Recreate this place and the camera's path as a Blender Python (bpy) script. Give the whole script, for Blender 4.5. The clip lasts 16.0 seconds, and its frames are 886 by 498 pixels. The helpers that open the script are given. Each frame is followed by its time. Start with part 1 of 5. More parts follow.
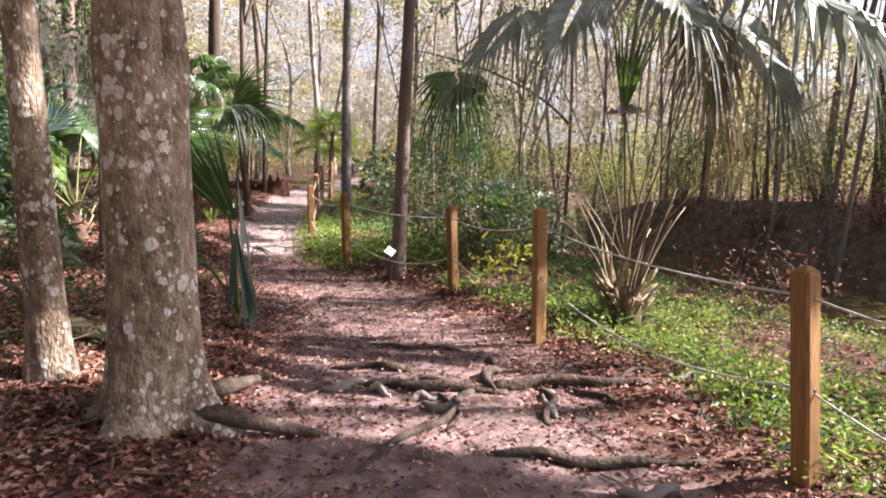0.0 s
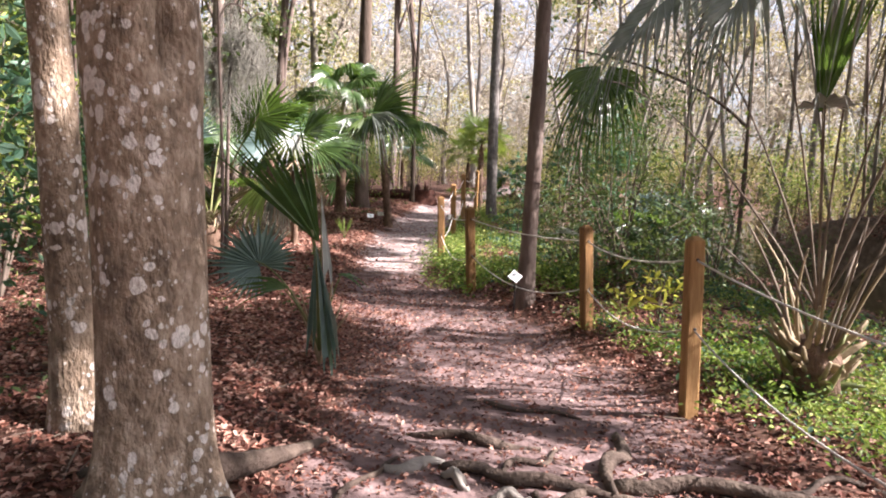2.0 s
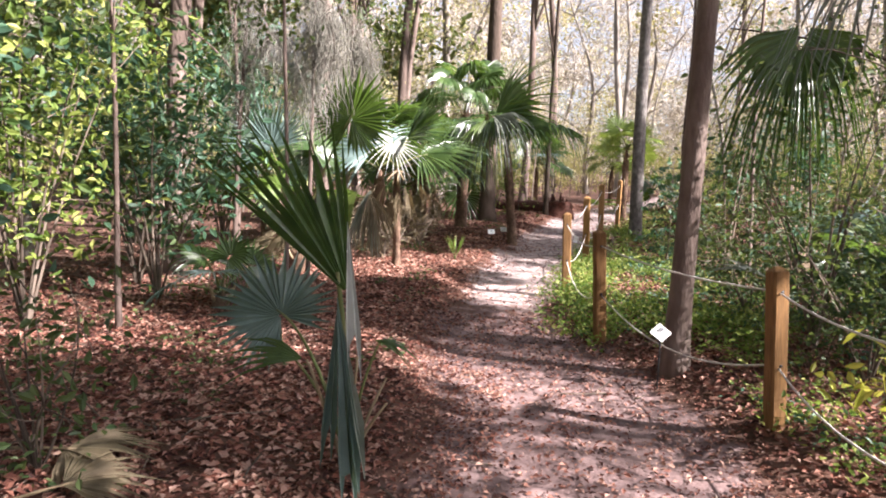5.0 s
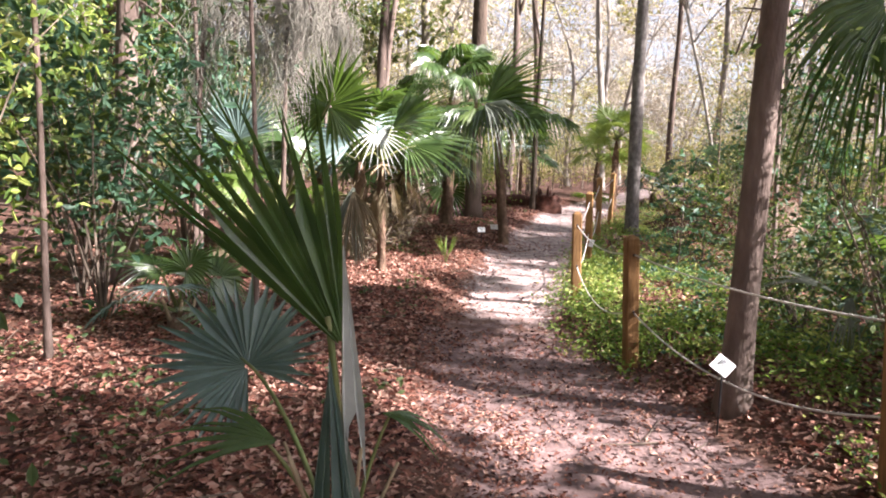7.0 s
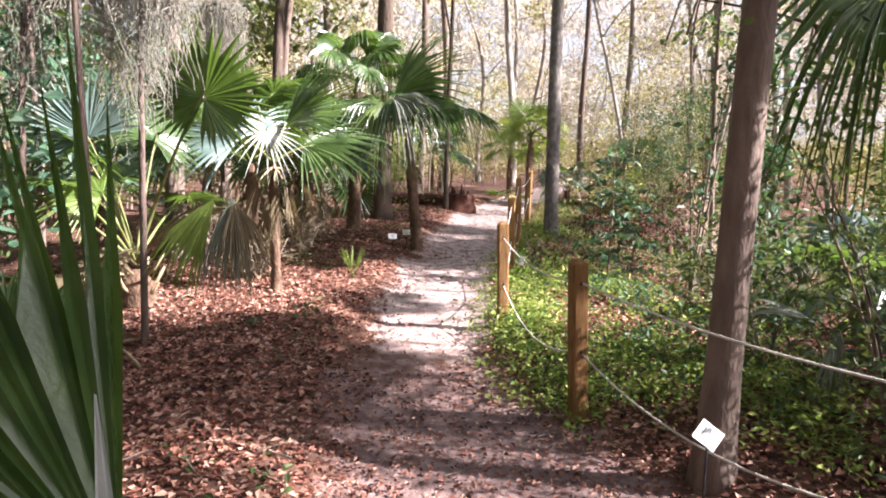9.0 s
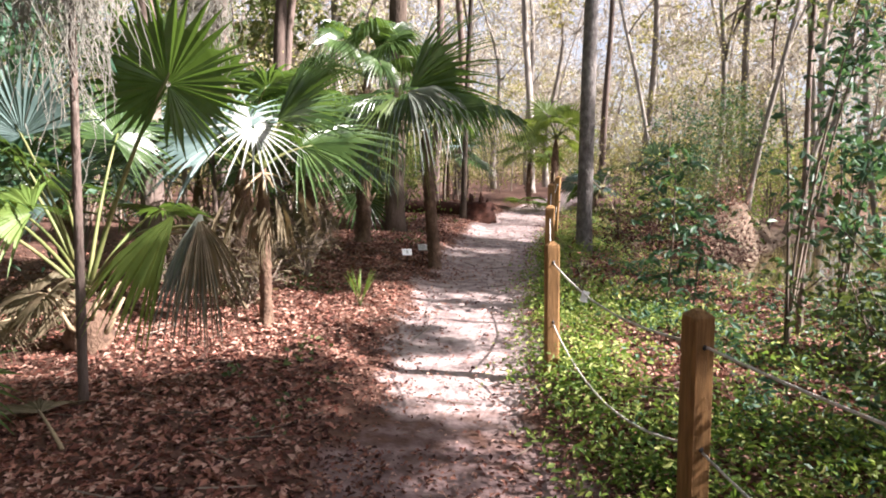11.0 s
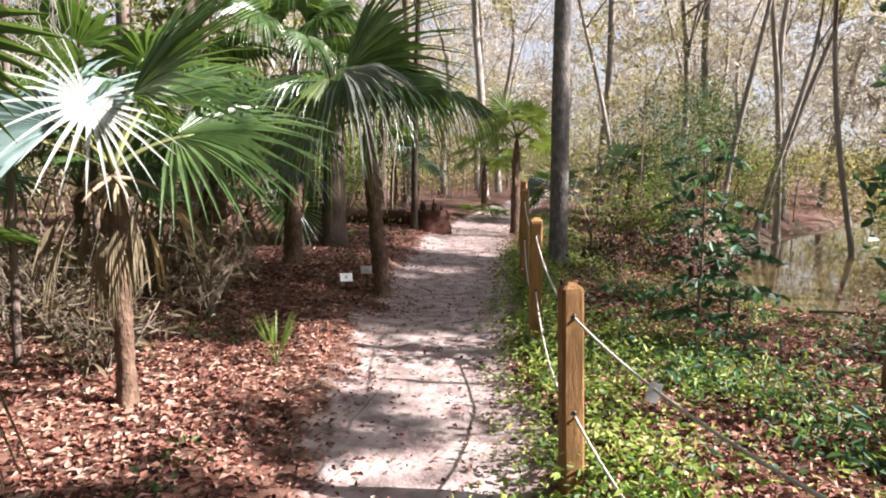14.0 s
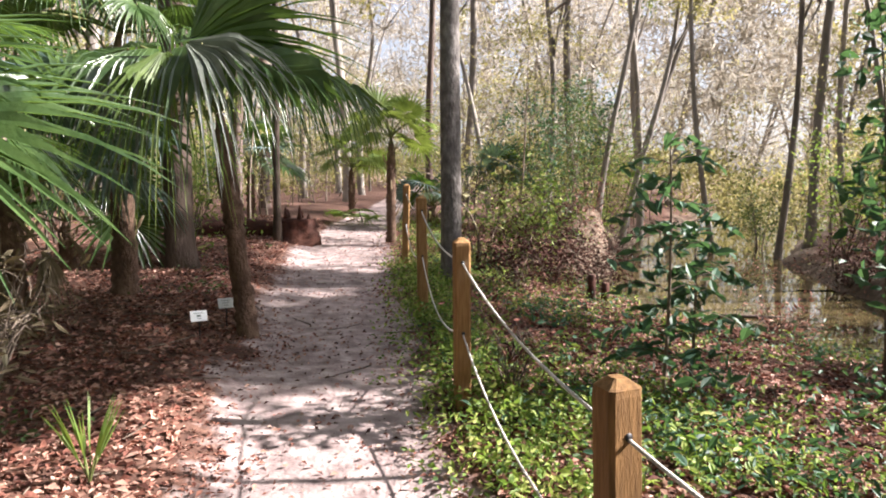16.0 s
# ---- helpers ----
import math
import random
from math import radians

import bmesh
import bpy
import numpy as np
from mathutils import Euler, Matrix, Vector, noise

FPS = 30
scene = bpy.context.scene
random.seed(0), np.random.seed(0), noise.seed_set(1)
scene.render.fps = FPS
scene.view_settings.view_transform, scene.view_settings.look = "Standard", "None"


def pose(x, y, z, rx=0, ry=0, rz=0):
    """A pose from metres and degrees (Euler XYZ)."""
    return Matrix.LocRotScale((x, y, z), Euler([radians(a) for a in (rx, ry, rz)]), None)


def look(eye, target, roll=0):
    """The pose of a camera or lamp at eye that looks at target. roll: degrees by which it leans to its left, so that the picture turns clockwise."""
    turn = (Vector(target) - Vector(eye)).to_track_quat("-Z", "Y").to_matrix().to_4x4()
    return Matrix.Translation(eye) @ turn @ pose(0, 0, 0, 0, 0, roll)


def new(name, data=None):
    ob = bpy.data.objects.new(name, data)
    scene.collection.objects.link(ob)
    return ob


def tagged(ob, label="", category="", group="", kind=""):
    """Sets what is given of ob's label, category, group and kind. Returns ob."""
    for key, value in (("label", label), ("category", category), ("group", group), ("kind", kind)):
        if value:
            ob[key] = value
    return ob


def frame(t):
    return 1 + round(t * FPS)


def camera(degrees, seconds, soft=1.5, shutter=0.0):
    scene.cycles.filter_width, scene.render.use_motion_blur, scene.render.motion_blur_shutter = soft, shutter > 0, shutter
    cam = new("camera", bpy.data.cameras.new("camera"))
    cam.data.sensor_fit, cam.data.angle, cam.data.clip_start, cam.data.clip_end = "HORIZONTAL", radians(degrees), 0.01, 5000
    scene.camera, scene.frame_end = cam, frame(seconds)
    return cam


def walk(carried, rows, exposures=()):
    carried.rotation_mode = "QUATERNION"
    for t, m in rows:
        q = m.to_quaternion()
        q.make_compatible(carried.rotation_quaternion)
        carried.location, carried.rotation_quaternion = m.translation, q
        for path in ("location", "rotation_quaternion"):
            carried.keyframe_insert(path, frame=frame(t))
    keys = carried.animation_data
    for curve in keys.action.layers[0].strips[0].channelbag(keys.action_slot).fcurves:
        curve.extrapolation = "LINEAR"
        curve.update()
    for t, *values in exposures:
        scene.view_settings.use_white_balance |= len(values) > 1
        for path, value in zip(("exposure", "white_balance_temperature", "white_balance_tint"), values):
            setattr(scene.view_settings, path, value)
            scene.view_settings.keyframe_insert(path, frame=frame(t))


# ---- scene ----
cam = camera(67.0, 16.0, soft=1.9)
METRES, EYE, TILT, LEAN, TURN = 9.9, 1.5, 0.0, 0.0, 0.0
ROWS = [
    (0.0, 0.0, 0.0, 0.0, 0.26, -7.25, -2.07),
    (0.5, 0.0064, 0.0262, 0.0003, 5.69, -7.5, -2.11),
    (1.0, 0.0104, 0.0574, 0.0011, 9.44, -7.68, -2.18),
    (1.5, 0.0172, 0.0838, 0.0028, 10.7, -7.48, -2.19),
    (2.0, 0.0267, 0.1172, 0.0044, 14.08, -7.1, -2.06),
    (2.5, 0.0262, 0.1468, 0.0032, 17.52, -7.23, -2.05),
    (3.0, 0.0263, 0.1771, 0.0031, 20.23, -6.6, -2.12),
    (3.5, 0.0316, 0.21, 0.0056, 23.12, -6.37, -2.0),
    (4.0, 0.027, 0.2468, 0.0043, 26.31, -6.49, -1.94),
    (6.5, -0.0479, 0.3654, 0.0067, 26.2, -7.09, -1.8),
    (7.0, -0.0615, 0.3855, 0.0065, 24.07, -7.39, -1.75),
    (7.5, -0.0709, 0.407, 0.0105, 22.52, -7.56, -1.69),
    (8.0, -0.0861, 0.43, 0.013, 20.68, -7.71, -1.65),
    (8.5, -0.0947, 0.4522, 0.0114, 17.59, -7.63, -1.64),
    (9.0, -0.1005, 0.4878, 0.0147, 16.4, -7.67, -1.48),
    (11.5, -0.1646, 0.6474, 0.0112, 17.46, -7.08, -1.19),
    (12.0, -0.171, 0.6799, 0.0118, 17.43, -7.05, -1.11),
    (12.5, -0.1791, 0.7073, 0.0103, 17.26, -6.91, -1.08),
    (13.0, -0.1935, 0.7368, 0.0091, 16.52, -6.88, -1.05),
    (13.5, -0.2006, 0.7631, 0.0078, 14.1, -6.82, -1.02),
    (14.0, -0.211, 0.7967, 0.0066, 12.79, -6.59, -0.86),
    (14.5, -0.2228, 0.8277, 0.0046, 11.12, -6.5, -0.76),
    (15.0, -0.2359, 0.8655, 0.0047, 7.72, -6.48, -0.61),
    (15.5, -0.2467, 0.8977, 0.0076, 5.08, -6.53, -0.53),
    (16.0, -0.2629, 0.9289, 0.0094, 0.57, -6.37, -0.43),
]
walk(cam, [(t, pose(0, 0, EYE, TILT, LEAN, TURN) @ pose(METRES * x, METRES * y, METRES * z, 90 + pitch, roll, yaw)) for t, x, y, z, yaw, pitch, roll in ROWS], [(0.0, 2.36, 6150, 21), (6.5, 2.52, 6150, 21), (9.0, 2.62, 6150, 21), (12.5, 2.16, 6150, 18), (14.5, 2.14, 6150, 17), (16.0, 2.32, 6150, 17)])

# ---- world and sun ----
SUN = Vector((0.80, 0.085, 0.59)).normalized()
world = bpy.data.worlds.new("world")
scene.world = world
world.use_nodes = True
wn = world.node_tree.nodes
sky = wn.new("ShaderNodeTexSky")
sky.sky_type = "NISHITA"
sky.sun_disc = False
sky.sun_elevation = math.asin(SUN.z)
sky.sun_rotation = math.atan2(SUN.x, SUN.y)
sky.dust_density = 3.0
haze = wn.new("ShaderNodeHueSaturation")
haze.inputs["Saturation"].default_value = 0.45
world.node_tree.links.new(sky.outputs[0], haze.inputs["Color"])
world.node_tree.links.new(haze.outputs[0], wn["Background"].inputs[0])
wn["Background"].inputs[1].default_value = 0.05
sun = new("sun", bpy.data.lights.new("sun", "SUN"))
sun.data.energy, sun.data.angle, sun.data.color = 5.0, radians(0.7), (1.0, 0.93, 0.82)
sun.matrix_world = look(SUN * 50, (0, 0, 0))

# ---- materials ----
def mat(name, cols, rough=0.8, scale=8.0, detail=6.0, bump=0.0, bscale=40.0, transl=0.0, island=0.0, obj=0.0, spec=0.3, stretch=(1, 1, 1), tcol=None):
    """A natural surface: colours mixed by two scales of noise, and by island or object where pieces vary."""
    m = bpy.data.materials.new(name)
    m.use_nodes = True
    nt = m.node_tree
    n, ln = nt.nodes, nt.links.new
    b = n["Principled BSDF"]
    co = n.new("ShaderNodeTexCoord")
    mp = n.new("ShaderNodeMapping")
    mp.inputs["Scale"].default_value = stretch
    ln(co.outputs["Object"], mp.inputs[0])
    t1 = n.new("ShaderNodeTexNoise")
    t1.inputs["Scale"].default_value, t1.inputs["Detail"].default_value = scale, detail
    ln(mp.outputs[0], t1.inputs[0])
    t2 = n.new("ShaderNodeTexNoise")
    t2.inputs["Scale"].default_value, t2.inputs["Detail"].default_value = scale * 0.13, 3.0
    ln(mp.outputs[0], t2.inputs[0])
    add = n.new("ShaderNodeMath")
    add.operation = "MULTIPLY_ADD"
    add.inputs[1].default_value = 0.65
    ln(t1.outputs[0], add.inputs[0])
    half = n.new("ShaderNodeMath")
    half.operation = "MULTIPLY"
    half.inputs[1].default_value = 0.35
    ln(t2.outputs[0], half.inputs[0])
    ln(half.outputs[0], add.inputs[2])
    fac = add.outputs[0]
    if island or obj:
        src = n.new("ShaderNodeNewGeometry").outputs["Random Per Island"] if island else n.new("ShaderNodeObjectInfo").outputs["Random"]
        mr = n.new("ShaderNodeMapRange")
        mr.inputs[3].default_value, mr.inputs[4].default_value = -(island or obj) / 2, (island or obj) / 2
        ln(src, mr.inputs[0])
        ad = n.new("ShaderNodeMath")
        ad.operation = "ADD"
        ln(fac, ad.inputs[0])
        ln(mr.outputs[0], ad.inputs[1])
        fac = ad.outputs[0]
    ramp = n.new("ShaderNodeValToRGB")
    e = ramp.color_ramp.elements
    k = len(cols)
    for i, c in enumerate(cols):
        p = 0.28 + 0.44 * i / max(1, k - 1)
        el = e[i] if i < 2 else e.new(p)
        el.position, el.color = p, (*c, 1)
    ln(fac, ramp.inputs[0])
    ln(ramp.outputs[0], b.inputs["Base Color"])
    b.inputs["Roughness"].default_value = rough
    b.inputs["Specular IOR Level"].default_value = spec
    if bump:
        t3 = n.new("ShaderNodeTexNoise")
        t3.inputs["Scale"].default_value, t3.inputs["Detail"].default_value = bscale, 6.0
        ln(mp.outputs[0], t3.inputs[0])
        bp = n.new("ShaderNodeBump")
        bp.inputs["Strength"].default_value, bp.inputs["Distance"].default_value = bump, 0.02
        ln(t3.outputs[0], bp.inputs["Height"])
        ln(bp.outputs[0], b.inputs["Normal"])
    if transl:
        tr = n.new("ShaderNodeBsdfTranslucent")
        if tcol:
            mx = n.new("ShaderNodeMix")
            mx.data_type = "RGBA"
            mx.inputs[0].default_value = 0.6
            ln(ramp.outputs[0], mx.inputs[6])
            mx.inputs[7].default_value = (*tcol, 1)
            ln(mx.outputs[2], tr.inputs[0])
        else:
            ln(ramp.outputs[0], tr.inputs[0])
        ms = n.new("ShaderNodeMixShader")
        ms.inputs[0].default_value = transl
        ln(b.outputs[0], ms.inputs[1])
        ln(tr.outputs[0], ms.inputs[2])
        ln(ms.outputs[0], n["Material Output"].inputs[0])
    return m


M_WOOD = mat("post_wood", [(0.15, 0.078, 0.028), (0.27, 0.145, 0.053), (0.37, 0.215, 0.088)], 0.8, 14, 8, 0.5, 60, stretch=(6, 6, 0.5), obj=0.25)
M_ROPE = mat("rope", [(0.45, 0.42, 0.38), (0.7, 0.67, 0.62)], 0.85, 60, 3, 0.6, 300)
M_BARK = mat("bark_grey_brown", [(0.065, 0.047, 0.039), (0.13, 0.095, 0.08), (0.23, 0.18, 0.155)], 0.95, 9, 8, 1.0, 30, stretch=(1, 1, 0.35), obj=0.2)
M_BARKPALE = mat("bark_pale", [(0.12, 0.105, 0.09), (0.22, 0.195, 0.17), (0.36, 0.325, 0.29)], 0.95, 7, 8, 1.0, 25, stretch=(1, 1, 0.3), obj=0.3)
M_BARKGREY = mat("bark_lichen_grey", [(0.07, 0.06, 0.055), (0.16, 0.145, 0.135), (0.33, 0.31, 0.29)], 0.95, 16, 6, 1.0, 30, stretch=(1, 1, 0.6))
M_BARKDARK = mat("bark_dark", [(0.035, 0.026, 0.02), (0.075, 0.055, 0.042), (0.13, 0.095, 0.075)], 0.95, 9, 8, 1.0, 30, stretch=(1, 1, 0.35), obj=0.2)
M_ROOT = mat("root_wood", [(0.03, 0.02, 0.016), (0.075, 0.053, 0.041), (0.17, 0.13, 0.10)], 0.9, 10, 8, 0.9, 40)
M_FROND = mat("palm_frond", [(0.018, 0.042, 0.016), (0.043, 0.082, 0.026), (0.09, 0.145, 0.045)], 0.27, 6, 4, 0.2, 60, 0.3, island=0.4, spec=0.75, tcol=(0.20, 0.34, 0.04))
M_FRONDBLUE = mat("palm_frond_blue", [(0.065, 0.105, 0.10), (0.11, 0.165, 0.155), (0.18, 0.25, 0.235)], 0.38, 6, 4, 0.15, 60, 0.22, island=0.25, spec=0.4, tcol=(0.2, 0.32, 0.08))
# Lit copy of the frond green; also serves leaves that are yellow-green themselves.
M_FRONDLIT = mat("palm_frond_sunlit_yellow", [(0.07, 0.12, 0.03), (0.13, 0.20, 0.05), (0.22, 0.30, 0.08)], 0.45, 6, 4, 0.15, 60, 0.4, island=0.25, tcol=(0.36, 0.45, 0.06))
M_FRONDGREY = mat("palm_frond_grey", [(0.10, 0.12, 0.095), (0.19, 0.215, 0.175), (0.33, 0.36, 0.31)], 0.45, 6, 4, 0.15, 60, 0.25, island=0.3, spec=0.4)
# Near-white for bleached blades, and for sun glare and sky sheen put into colour.
M_FRONDPALE = mat("palm_frond_bleached_glare", [(0.24, 0.25, 0.23), (0.38, 0.40, 0.37), (0.52, 0.54, 0.50)], 0.6, 6, 4, 0.15, 50, 0.2, island=0.3)
M_FRONDOLD = mat("palm_frond_dry", [(0.07, 0.065, 0.04), (0.14, 0.115, 0.07), (0.24, 0.185, 0.12)], 0.7, 6, 4, 0.2, 50, 0.25, island=0.35, tcol=(0.35, 0.25, 0.10))
M_PETIOLE = mat("petiole", [(0.06, 0.10, 0.03), (0.13, 0.15, 0.05), (0.24, 0.20, 0.09)], 0.55, 5, 4, island=0.2)
M_PETDRY = mat("petiole_dry", [(0.15, 0.115, 0.07), (0.27, 0.205, 0.125), (0.38, 0.30, 0.19)], 0.7, 5, 4, 0.3, 40, island=0.2)
M_BOOT = mat("palm_trunk_fibre", [(0.05, 0.03, 0.022), (0.13, 0.08, 0.055), (0.24, 0.16, 0.11)], 0.95, 18, 8, 1.0, 50, stretch=(1, 1, 0.6))
M_LITTER = mat("dead_leaf", [(0.045, 0.016, 0.013), (0.17, 0.062, 0.043), (0.32, 0.148, 0.105), (0.47, 0.30, 0.235)], 0.75, 4, 3, 0, 40, 0.12, island=0.5)
M_COVER = mat("ground_cover_leaf", [(0.035, 0.07, 0.02), (0.11, 0.18, 0.04), (0.27, 0.33, 0.075), (0.46, 0.46, 0.15)], 0.55, 2.5, 4, 0, 40, 0.36, island=0.4, tcol=(0.26, 0.42, 0.05))
M_SHRUB = mat("shrub_leaf", [(0.022, 0.045, 0.018), (0.05, 0.085, 0.03), (0.11, 0.145, 0.05)], 0.5, 2.0, 3, 0, 40, 0.28, island=0.4, tcol=(0.25, 0.32, 0.06))
M_GLOSSY = mat("broad_leaf", [(0.022, 0.06, 0.035), (0.045, 0.10, 0.06), (0.08, 0.15, 0.09)], 0.5, 2.0, 3, 0, 40, 0.22, island=0.45, spec=0.3, tcol=(0.16, 0.33, 0.08))
# Far leaves lightened in colour to give the background its sunny brightness.
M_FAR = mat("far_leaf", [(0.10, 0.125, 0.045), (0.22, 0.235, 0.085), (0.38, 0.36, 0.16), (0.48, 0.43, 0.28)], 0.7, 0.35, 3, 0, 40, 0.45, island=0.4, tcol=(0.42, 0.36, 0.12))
M_CANOPY = mat("canopy_leaf", [(0.035, 0.06, 0.02), (0.07, 0.10, 0.03), (0.13, 0.15, 0.05)], 0.55, 1.0, 3, 0, 40, 0.3, island=0.4, tcol=(0.28, 0.33, 0.07))
M_MOSS = mat("hanging_moss", [(0.17, 0.165, 0.14), (0.30, 0.285, 0.245)], 0.95, 6, 4, 0, 40, 0.3, island=0.3)
# Twigs coloured pale to stand in for the bright, washed-out distance.
M_FARPALE = mat("haze_pale_twigs", [(0.25, 0.215, 0.165), (0.41, 0.365, 0.295), (0.55, 0.51, 0.435)], 0.9, 0.5, 3, 0, 40, 0.35, island=0.5)
M_TWIG = mat("twig", [(0.06, 0.045, 0.035), (0.14, 0.11, 0.085), (0.25, 0.2, 0.16)], 0.9, 5, 4, island=0.4)
M_STUMP = mat("rotten_stump", [(0.025, 0.012, 0.009), (0.07, 0.03, 0.022), (0.14, 0.06, 0.04)], 0.95, 8, 8, 1.0, 30)
M_YELLOW = mat("yellow_leaf", [(0.28, 0.30, 0.04), (0.42, 0.42, 0.06), (0.5, 0.46, 0.1)], 0.5, 4, 3, 0, 40, 0.4, island=0.4)
M_SIGN = mat("white_plate", [(0.72, 0.73, 0.76), (0.82, 0.83, 0.85)], 0.35, 3, 2)
M_STAKE = mat("black_metal", [(0.02, 0.02, 0.022), (0.04, 0.04, 0.042)], 0.5, 5, 2)
M_INK = mat("dark_print", [(0.10, 0.12, 0.12), (0.16, 0.2, 0.18)], 0.6, 5, 2)


def lichen_bark():
    """Oak bark with round white lichen crusts of several sizes."""
    m = mat("oak_bark_lichen", [(0.055, 0.038, 0.027), (0.28, 0.205, 0.145), (0.56, 0.45, 0.35)], 0.95, 19, 12, 1.0, 48, stretch=(1, 1, 0.55))
    for nd in m.node_tree.nodes:
        if nd.bl_idname == "ShaderNodeBump":
            nd.inputs["Distance"].default_value = 0.045
    n, ln = m.node_tree.nodes, m.node_tree.links.new
    b = n["Principled BSDF"]
    base = b.inputs["Base Color"].links[0].from_socket
    co = n.new("ShaderNodeTexCoord")
    last = base
    wob = n.new("ShaderNodeTexNoise")
    wob.inputs["Scale"].default_value, wob.inputs["Detail"].default_value = 14.0, 5.0
    ln(co.outputs["Object"], wob.inputs[0])
    mixv = n.new("ShaderNodeMix")
    mixv.data_type = "VECTOR"
    mixv.inputs[0].default_value = 0.045
    ln(co.outputs["Object"], mixv.inputs[4])
    ln(wob.outputs["Color"], mixv.inputs[5])
    drift = n.new("ShaderNodeTexNoise")
    drift.inputs["Scale"].default_value, drift.inputs["Detail"].default_value = 3.4, 2.0
    ln(co.outputs["Object"], drift.inputs[0])
    thick = n.new("ShaderNodeMapRange")
    thick.inputs[1].default_value, thick.inputs[2].default_value = 0.40, 0.62
    thick.inputs[3].default_value, thick.inputs[4].default_value = 0.45, 1.35
    ln(drift.outputs[0], thick.inputs[0])
    for scale, big, keep, zs in ((10.0, 0.44, 0.58, 0.8), (16.0, 0.46, 0.66, 0.8), (27.0, 0.48, 0.62, 0.85), (46.0, 0.45, 0.5, 0.9)):
        mp = n.new("ShaderNodeMapping")
        mp.inputs["Scale"].default_value = (1, 1, zs)
        mp.inputs["Location"].default_value = (scale * 0.37, 0.2, scale * 0.11)
        ln(mixv.outputs[1], mp.inputs[0])
        v = n.new("ShaderNodeTexVoronoi")
        v.inputs["Scale"].default_value = scale
        v.inputs["Randomness"].default_value = 0.9
        ln(mp.outputs[0], v.inputs["Vector"])
        sep = n.new("ShaderNodeSeparateColor")
        ln(v.outputs["Color"], sep.inputs[0])
        rad = n.new("ShaderNodeMapRange")
        rad.inputs[1].default_value, rad.inputs[2].default_value = 1.0 - keep, 1.0
        rad.inputs[3].default_value, rad.inputs[4].default_value = 0.0, big
        ln(sep.outputs[0], rad.inputs[0])
        sub = n.new("ShaderNodeMath")
        sub.operation = "SUBTRACT"
        grown = n.new("ShaderNodeMath")
        grown.operation = "MULTIPLY"
        ln(rad.outputs[0], grown.inputs[0])
        ln(thick.outputs[0], grown.inputs[1])
        ln(grown.outputs[0], sub.inputs[0])
        ln(v.outputs["Distance"], sub.inputs[1])
        mk = n.new("ShaderNodeMapRange")
        mk.inputs[1].default_value, mk.inputs[2].default_value = 0.0, 0.06
        mk.inputs[4].default_value = 0.85
        ln(sub.outputs[0], mk.inputs[0])
        mx = n.new("ShaderNodeMix")
        mx.data_type = "RGBA"
        ln(mk.outputs[0], mx.inputs[0])
        ln(last, mx.inputs[6])
        mx.inputs[7].default_value = (0.72, 0.66, 0.61, 1) if scale < 30 else (0.48, 0.44, 0.39, 1)
        last = mx.outputs[2]
    ln(last, b.inputs["Base Color"])
    return m


M_OAK = lichen_bark()


def ground_material():
    m = mat("forest_floor", [(0.04, 0.019, 0.014), (0.10, 0.05, 0.035), (0.18, 0.098, 0.07)], 0.95, 9, 8, 0.9, 22)
    n, ln = m.node_tree.nodes, m.node_tree.links.new
    b = n["Principled BSDF"]
    base = b.inputs["Base Color"].links[0].from_socket
    co = n.new("ShaderNodeTexCoord")
    t = n.new("ShaderNodeTexNoise")
    t.inputs["Scale"].default_value, t.inputs["Detail"].default_value = 6.0, 9.0
    ln(co.outputs["Object"], t.inputs[0])
    last = base
    for name, cols in (("sand", ((0.17, 0.125, 0.12), (0.29, 0.226, 0.216), (0.43, 0.35, 0.33))), ("dirt", ((0.085, 0.055, 0.052), (0.17, 0.113, 0.107), (0.28, 0.195, 0.185))), ("mud", ((0.07, 0.05, 0.035), (0.12, 0.085, 0.06), (0.2, 0.15, 0.11)))):
        r = n.new("ShaderNodeValToRGB")
        e = r.color_ramp.elements
        e[0].position, e[0].color = 0.3, (*cols[0], 1)
        e[1].position, e[1].color = 0.7, (*cols[2], 1)
        k = e.new(0.5)
        k.color = (*cols[1], 1)
        ln(t.outputs[0], r.inputs[0])
        at = n.new("ShaderNodeAttribute")
        at.attribute_name = name
        ad = n.new("ShaderNodeMath")
        ad.operation = "MULTIPLY_ADD"
        ad.inputs[1].default_value = 0.9
        ad.inputs[2].default_value = -0.45
        ln(t.outputs[0], ad.inputs[0])
        a2 = n.new("ShaderNodeMath")
        a2.operation = "ADD"
        ln(at.outputs["Fac"], a2.inputs[0])
        ln(ad.outputs[0], a2.inputs[1])
        mk = n.new("ShaderNodeMapRange")
        mk.inputs[1].default_value, mk.inputs[2].default_value = 0.35, 0.65
        ln(a2.outputs[0], mk.inputs[0])
        mx = n.new("ShaderNodeMix")
        mx.data_type = "RGBA"
        ln(mk.outputs[0], mx.inputs[0])
        ln(last, mx.inputs[6])
        ln(r.outputs[0], mx.inputs[7])
        last = mx.outputs[2]
    ln(last, b.inputs["Base Color"])
    return m


M_GROUND = ground_material()
M_WATER = bpy.data.materials.new("creek_water")
M_WATER.use_nodes = True
wb = M_WATER.node_tree.nodes["Principled BSDF"]
wb.inputs["Base Color"].default_value = (0.085, 0.065, 0.03, 1)
wb.inputs["Roughness"].default_value = 0.04
wt = M_WATER.node_tree.nodes.new("ShaderNodeTexNoise")
wt.inputs["Scale"].default_value = 3.0
wp = M_WATER.node_tree.nodes.new("ShaderNodeBump")
wp.inputs["Strength"].default_value, wp.inputs["Distance"].default_value = 0.12, 0.03
M_WATER.node_tree.links.new(wt.outputs[0], wp.inputs["Height"])
